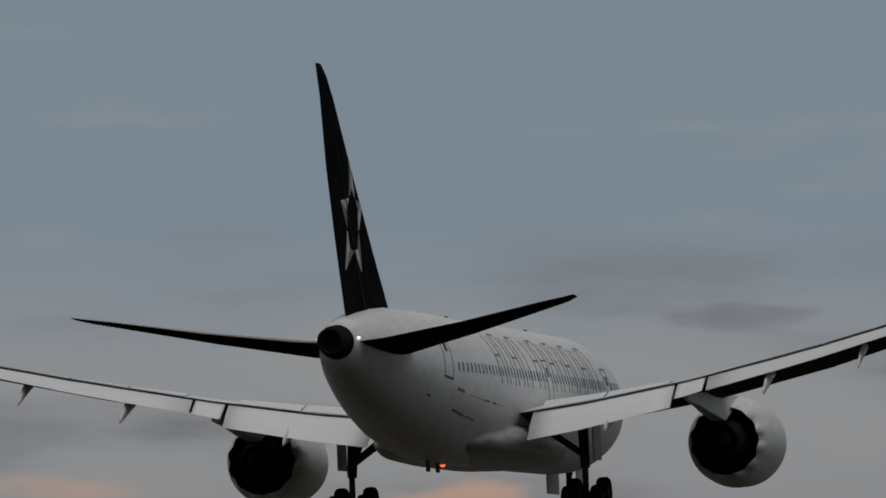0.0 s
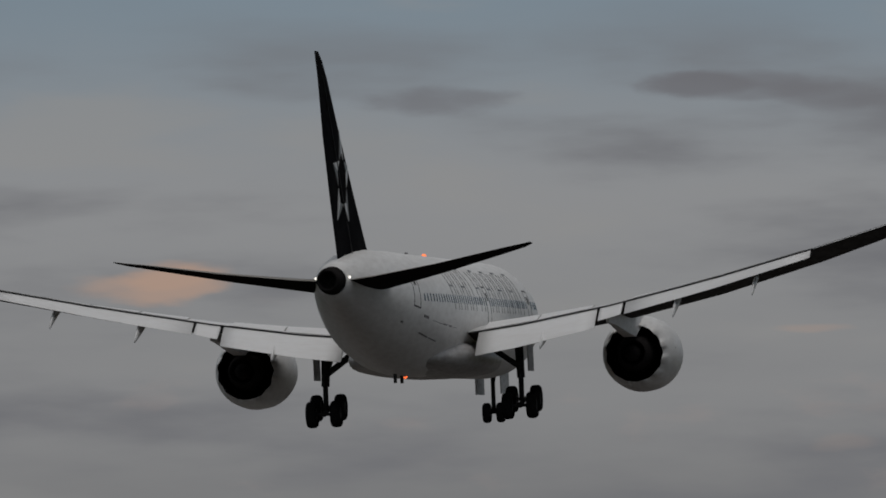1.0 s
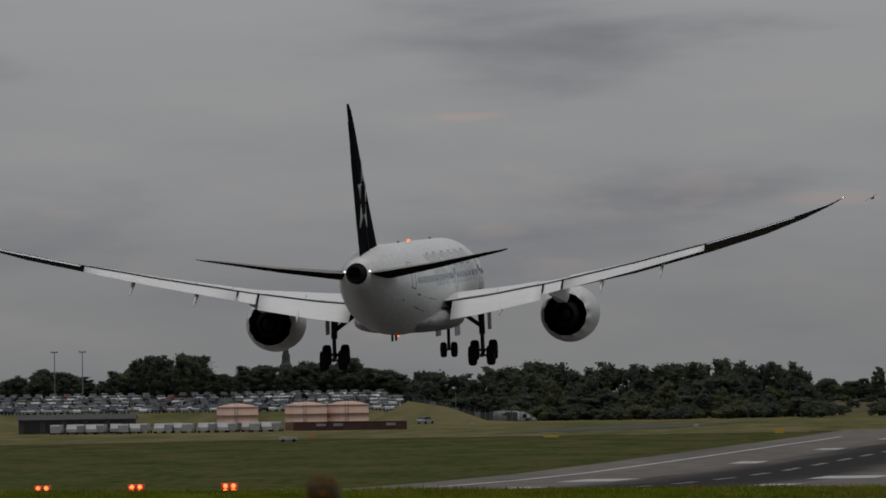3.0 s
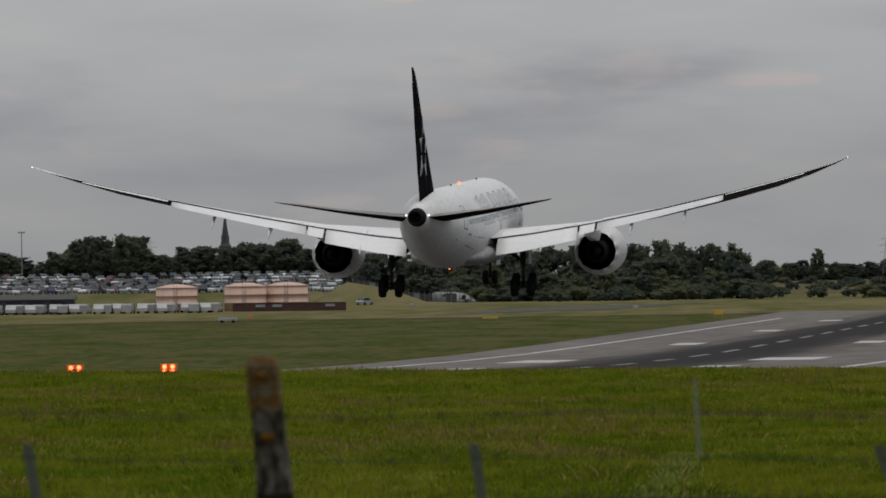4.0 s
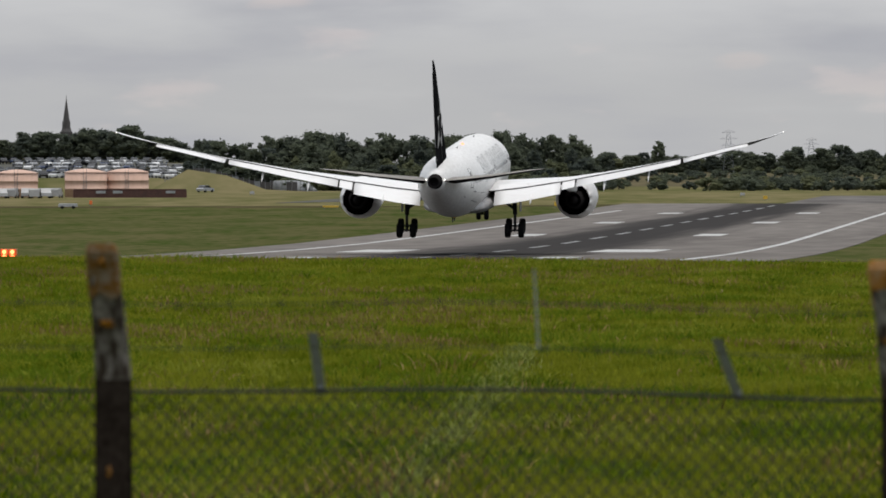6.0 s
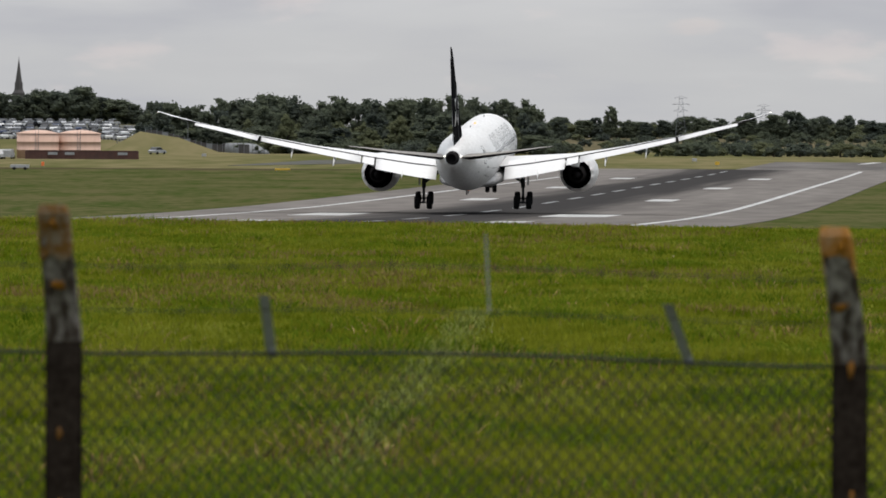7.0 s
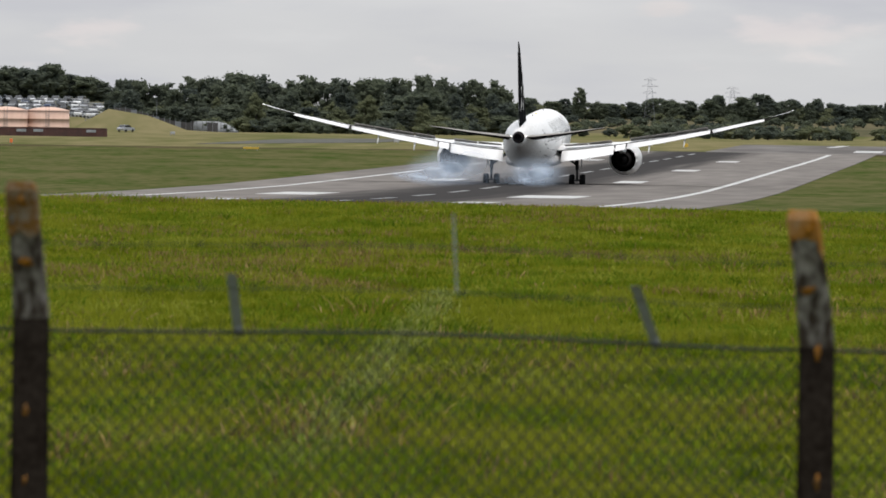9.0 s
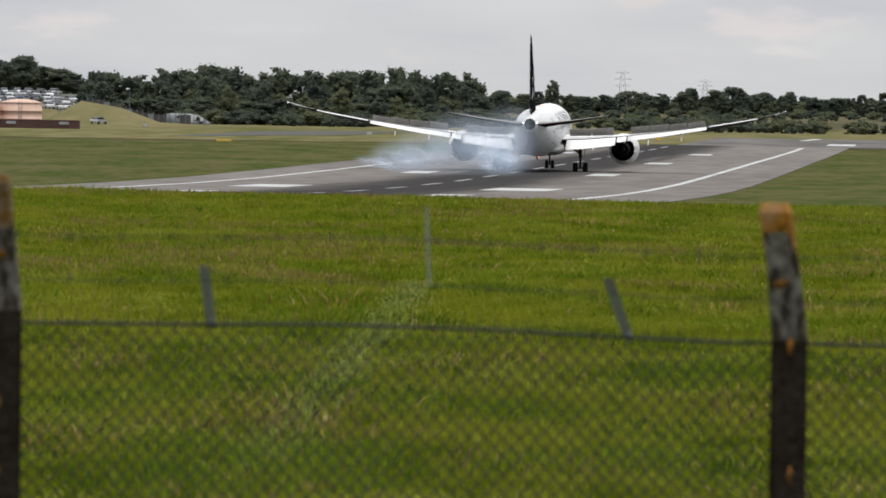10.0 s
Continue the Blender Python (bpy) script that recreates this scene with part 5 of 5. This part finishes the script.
def build_van(az, dist, turn, first=[]):
    x = dist * math.tan(az / 1000)
    m = pose(x, dist, ground_z(x, dist), 0, 0, turn)
    if first:
        return copy_thing(first[0], m)
    van = thing("van", "white panel van parked along a field edge", "van", m, "white vans in a row")
    first.append(van)
    side = [(-2.4, 0.35), (-2.45, 1.6), (-2.3, 1.85), (1.1, 1.85), (1.7, 1.25), (2.35, 1.0), (2.4, 0.4)]
    part("body", loft([[Vector((x, y, z)) for x, z in side] for y in (-0.98, 0.98)]), VANWHITE, van)
    for s in (-1, 1):
        part("side_window", box(0.9, 1.55, s * 0.99 - 0.01, s * 0.99 + 0.01, 1.15, 1.65), GLASSDARK, van)
    for x in (-1.6, 1.7):
        for y in (-0.9, 0.9):
            part("wheel", loft([[Vector((x + 0.36 * math.cos(q * math.tau / 12), y + s, 0.36 + 0.36 * math.sin(q * math.tau / 12))) for q in range(12)] for s in (-0.12, 0.12)]), RUBBER, van)
    return van


for k in range(21):
    build_van(-68.5 + k * 1.10 + (0.4 if k % 4 == 1 else 0), 1872 + (k % 3) * 2, 84 + 5 * (k % 4) + (180 if k % 2 else 0))
copy_thing(CARS[0], pose(2010 * math.tan(-0.0315), 2010, -0.02, 0, 0, 60))
tr = thing("flat_trailer", "low white trailer standing on the grass", "trailer", pose(1605 * math.tan(-0.0453), 1605, 0))
part("trailer_box", box(-1.5, 1.5, -1.0, 1.0, 0.35, 0.85, bevel=0.04), VANWHITE, tr)
for x in (-0.9, 0.9):
    part("trailer_wheel", tube((x, -1.05, 0.25), (x, 1.05, 0.25), 0.25, n=12), RUBBER, tr)


# ---- airfield lights and signs ----
def build_papi(k):
    x, y = -45.6 - 8.38 * k, 888.0
    z = ground_z(x, y)
    u = thing("approach_light_unit", "approach slope light unit showing red on the grass", "runway light", pose(x, y, z), "approach slope lights")
    part("housing", box(-0.75, 0.75, 0.03, 1.0, 0.45, 1.35, bevel=0.05), ORANGEBOX, u)
    for sx in (-0.5, 0.5):
        for yy in (0.1, 0.9):
            part("leg", tube((sx, yy, 0), (sx, yy, 0.5), 0.04, n=6), GALV, u)
    for sx in (-0.36, 0.36):
        for zz in (0.68, 1.10):
            part("lens", tube((sx, -0.02, zz), (sx, 0.06, zz), 0.19, n=14), PAPIGLOW, u, "glowing red lens")
    part("base_slab", box(-1.2, 1.2, -0.8, 1.6, -0.1, 0.06), TAXI, u)


for k in range(4):
    build_papi(k)


def build_sign(az, el, w, h, face, label):
    d = -EYE.z / (el / 1000)
    x = d * math.tan(az / 1000)
    s = thing("airfield_sign", label, "sign", pose(x, d, ground_z(x, d)))
    part("sign_board", box(-w / 2, w / 2, -0.1, 0.1, 0.25, 0.25 + h, bevel=0.03), face, s)
    for q in (-0.4, 0.4):
        part("sign_leg", box(q * w - 0.05, q * w + 0.05, -0.06, 0.06, 0, 0.3), GALV, s)


build_sign(4.05, -7.62, 1.6, 0.7, YELLOW, "small yellow airfield sign on the grass")
build_sign(-18.9, -7.75, 2.6, 0.30, YELLOW, "long low yellow airfield sign on the grass")
build_sign(24.8, -7.1, 0.8, 0.6, YELLOW, "small yellow airfield sign on the grass")
build_sign(-4.3, -7.05, 1.0, 0.5, VANWHITE, "small white airfield marker on the grass")
build_sign(22.5, -6.9, 0.9, 0.5, VANWHITE, "small white airfield marker on the grass")
build_sign(-26.8, -6.75, 0.9, 0.5, VANWHITE, "small white airfield marker on the grass")
build_sign(-43.0, -7.4, 0.5, 0.7, ORANGEBOX, "small orange airfield marker on the grass")
build_sign(-56.0, -6.9, 0.6, 0.8, ORANGEBOX, "small orange airfield marker on the grass")


# ---- bird ----
def build_bird():
    b = thing("bird", "dark bird in flight with raised wings", "bird", None)
    prof = [(-0.30, 0.02), (-0.22, 0.05), (-0.05, 0.085), (0.10, 0.075), (0.18, 0.05), (0.25, 0.05), (0.29, 0.02), (0.33, 0.006)]
    part("body", loft(revolve(prof, 10)), BIRDDARK, b, "", True)
    part("tail", loft([[Vector((-0.03, -0.26, -0.01)), Vector((0.03, -0.26, -0.01)), Vector((0.03, -0.26, 0.01)), Vector((-0.03, -0.26, 0.01))], [Vector((-0.09, -0.46, -0.006)), Vector((0.09, -0.46, -0.006)), Vector((0.09, -0.46, 0.006)), Vector((-0.09, -0.46, 0.006))]]), BIRDDARK, b)
    for s in (1, -1):
        rows = [foil((s * x, le, z), (s * x, te, z), th, 5) for x, le, te, z, th in ((0.03, 0.12, -0.12, 0.03, 0.04), (0.22, 0.17, -0.08, 0.12, 0.03), (0.42, 0.10, -0.10, 0.13, 0.02), (0.60, -0.05, -0.13, 0.07, 0.01))]
        part("wing", loft(rows), BIRDDARK, b, "", True)
    return b


bird = build_bird()


# ---- tyre smoke, in loose rigid puffs ----
SMOKE = bpy.data.materials.new("tyre_smoke")
SMOKE.use_nodes = True
nt = SMOKE.node_tree
nt.nodes.remove(nt.nodes["Principled BSDF"])
df, tl, ms = nt.nodes.new("ShaderNodeBsdfDiffuse"), nt.nodes.new("ShaderNodeBsdfTranslucent"), nt.nodes.new("ShaderNodeMixShader")
tp, mx = nt.nodes.new("ShaderNodeBsdfTransparent"), nt.nodes.new("ShaderNodeMixShader")
df.inputs[0].default_value = tl.inputs[0].default_value = (0.74, 0.85, 1.0, 1)
sc = nt.nodes.new("ShaderNodeTexCoord")
# thin towards the rim of a puff, and torn by noise
vm, vl = nt.nodes.new("ShaderNodeVectorMath"), nt.nodes.new("ShaderNodeVectorMath")
vm.operation, vl.operation = "MULTIPLY", "LENGTH"
vm.inputs[1].default_value = (1, 0, 1)
nt.links.new(sc.outputs["Object"], vm.inputs[0])
nt.links.new(vm.outputs[0], vl.inputs[0])
rim, sn, sm, pr = (nt.nodes.new(k) for k in ("ShaderNodeMapRange", "ShaderNodeTexNoise", "ShaderNodeMapRange", "ShaderNodeMath"))
rim.interpolation_type = "SMOOTHSTEP"
for i, v in enumerate((0.92, 0.0, 0.0, 1.0)):
    rim.inputs[i + 1].default_value = v
nt.links.new(vl.outputs["Value"], rim.inputs[0])
nt.links.new(sc.outputs["Object"], sn.inputs["Vector"])
sn.inputs["Scale"].default_value, sn.inputs["Detail"].default_value = 1.2, 1.5
for i, v in enumerate((0.25, 0.75, 0.22, 0.72)):
    sm.inputs[i + 1].default_value = v
nt.links.new(sn.outputs[0], sm.inputs[0])
pr.operation = "MULTIPLY"
nt.links.new(rim.outputs[0], pr.inputs[0])
nt.links.new(sm.outputs[0], pr.inputs[1])
for a, b in ((df.outputs[0], ms.inputs[1]), (tl.outputs[0], ms.inputs[2]), (pr.outputs[0], mx.inputs[0]), (tp.outputs[0], mx.inputs[1]), (ms.outputs[0], mx.inputs[2]), (mx.outputs[0], nt.nodes["Material Output"].inputs["Surface"])):
    nt.links.new(a, b)


def build_puff(seed, w, d, h):
    bm = bmesh.new()
    bmesh.ops.create_icosphere(bm, subdivisions=4, radius=1.0)
    for v in bm.verts:
        v.co *= 1 + 0.22 * noise.noise(v.co * 2.3 + Vector((seed * 3.7, 0, 0)))
    # smoke is thin: one rounded sheet a puff, open to the far side
    bmesh.ops.delete(bm, geom=[v for v in bm.verts if v.co.y > 0.1], context="VERTS")
    ob = part("tyre_smoke_puff", bm, SMOKE, None, "", True)
    ob.scale = (w, d, h)
    return tagged(ob, "thin bluish white tyre smoke drifting over a runway", "smoke", "puffs of tyre smoke", "stuff")


# when each puff appears, where it starts (across, along), its half width and half height
PUFFS = [(7.75, -6.5, 1036.0, 3.5, 0.8), (7.95, 4.4, 1046.0, 1.3, 0.6), (8.15, -6.5, 1062.0, 4.2, 1.7), (8.25, 4.0, 1070.0, 3.6, 1.7), (8.32, -6.0, 1074.0, 5.0, 2.4), (8.5, 3.4, 1087.0, 4.2, 2.3),
         (8.75, -5.5, 1102.0, 5.6, 3.6), (8.9, 0.5, 1115.0, 5.2, 4.4), (9.15, -4.0, 1132.0, 6.2, 5.2), (9.45, 0.0, 1152.0, 5.2, 5.8)]
puff_things = [build_puff(k + 1, w, 3.0, h) for k, (t, x, y, w, h) in enumerate(PUFFS)]


# ---- what moves ----
def motions():
    walk(airliner, [
        (0.0, pose(-37.15, 403.9, 24.48, 0.69, -1.31, -5.60)),
        (0.5, pose(-34.66, 443.7, 22.94, 1.34, -1.39, -5.31)),
        (1.0, pose(-32.13, 485.7, 20.80, 0.66, -1.69, -5.21)),
        (1.5, pose(-29.33, 525.7, 18.86, 0.70, -1.65, -5.16)),
        (2.0, pose(-26.92, 565.4, 17.04, 0.92, -2.67, -5.13)),
        (2.2, pose(-25.68, 580.2, 16.21, 1.16, -2.60, -5.06)),
        (3.3, pose(-19.84, 671.2, 11.66, 1.49, -0.58, -4.92)),
        (3.5, pose(-18.77, 687.3, 10.95, 1.57, -0.37, -4.97)),
        (4.5, pose(-13.43, 767.3, 7.46, 2.15, 0.25, -4.87)),
        (5.0, pose(-10.69, 807.9, 5.99, 2.58, -0.06, -4.82)),
        (6.5, pose(-2.40, 929.1, 2.63, 3.33, 0.03, -4.49)),
        (7.5, pose(2.97, 1008.5, 1.43, 3.08, -0.59, -4.36)),
        (8.0, pose(5.60, 1047.5, 1.0, 2.85, -0.6, -4.40)),
        (8.5, pose(8.20, 1085.5, 0.68, 2.35, -0.3, -4.45)),
        (9.0, pose(10.79, 1122.6, 0.50, 1.86, -0.12, -4.50)),
        (9.5, pose(13.35, 1163.0, 0.42, 1.40, 0.10, -4.10)),
        (10.0, pose(15.55, 1201.9, 0.36, 0.97, 0.20, -3.63)),
    ])
    for side, wing in airliner_wings:
        r = (side * 2.6, 0.0, 4.0)
        walk(wing, [(t, pose(*r, 0, side * a, 0)) for t, a in ((0, 0), (2.0, 0.0), (4.5, 0.1), (6.5, 0.2), (7.6, 0.0), (8.4, 0.5), (9.0, 1.6), (9.5, 2.8), (10.0, 3.8))])
    for bog, gx in bogies:
        walk(bog, [(t, pose(gx, 0, 0.50, a, 0, 0)) for t, a in ((0, 13), (7.6, 13), (8.0, 4), (8.4, -2), (10.0, -1))])
    for sp, axis in spoilers:
        o = sp.location.copy()
        walk(sp, [(t, Matrix.Translation(o) @ Matrix.Rotation(radians(-a), 4, axis)) for t, a in ((0, 0), (8.2, 0), (8.6, 16), (9.0, 24), (9.5, 42), (10.0, 52))])
    for ail, o, axis in ailerons:
        walk(ail, [(t, Matrix.Translation(o) @ Matrix.Rotation(radians(a), 4, axis)) for t, a in ((0, 0), (5.2, 2), (6.3, 24), (8.9, 24), (9.4, 6), (10.0, 4))])
    walk(bird, [(t, Matrix.Translation(bearing(a, e, 760)) @ pose(0, 0, 0, rx, bank, turn)) for t, a, e, rx, bank, turn in (
        (0.0, -18.66, 22.08, 8, 20, -70),
        (1.5, -6.77, 15.13, 8, 20, -70),
        (2.0, -2.80, 12.81, 8, 20, -70),
        (2.2, 0.28, 12.55, 8, 20, -70),
        (3.3, 18.14, 17.79, 8, -35, -20),
        (3.5, 20.71, 19.41, 8, -35, -20),
        (10.0, 104.40, 72.12, 8, -35, -20),
    )])
    cx = lambda y: 10.0 + 0.058 * (y - 1122.6)
    for ob, (t0, x, y, w, h) in zip(puff_things, PUFFS):
        z = profile(y) + 0.55 * h
        rows = [(0.0, pose(cx(y) + x, y, -9.0)), (t0, pose(cx(y) + x, y, -h - 2.0)), (t0 + 0.12, pose(cx(y) + x - 0.2, y - 1.0, z, 0, 2, 0))]
        t = t0 + 0.12
        while t < 9.95:
            t = min(10.0, t + 0.6)
            k = t - t0
            rows.append((t, pose(cx(y) + x - 0.9 * k, y - 1.0 + 11.0 * k - 2.0 * k * k, z + 0.6 * k, 0, 2 + 5 * k, 0)))
        walk(ob, rows)


motions()
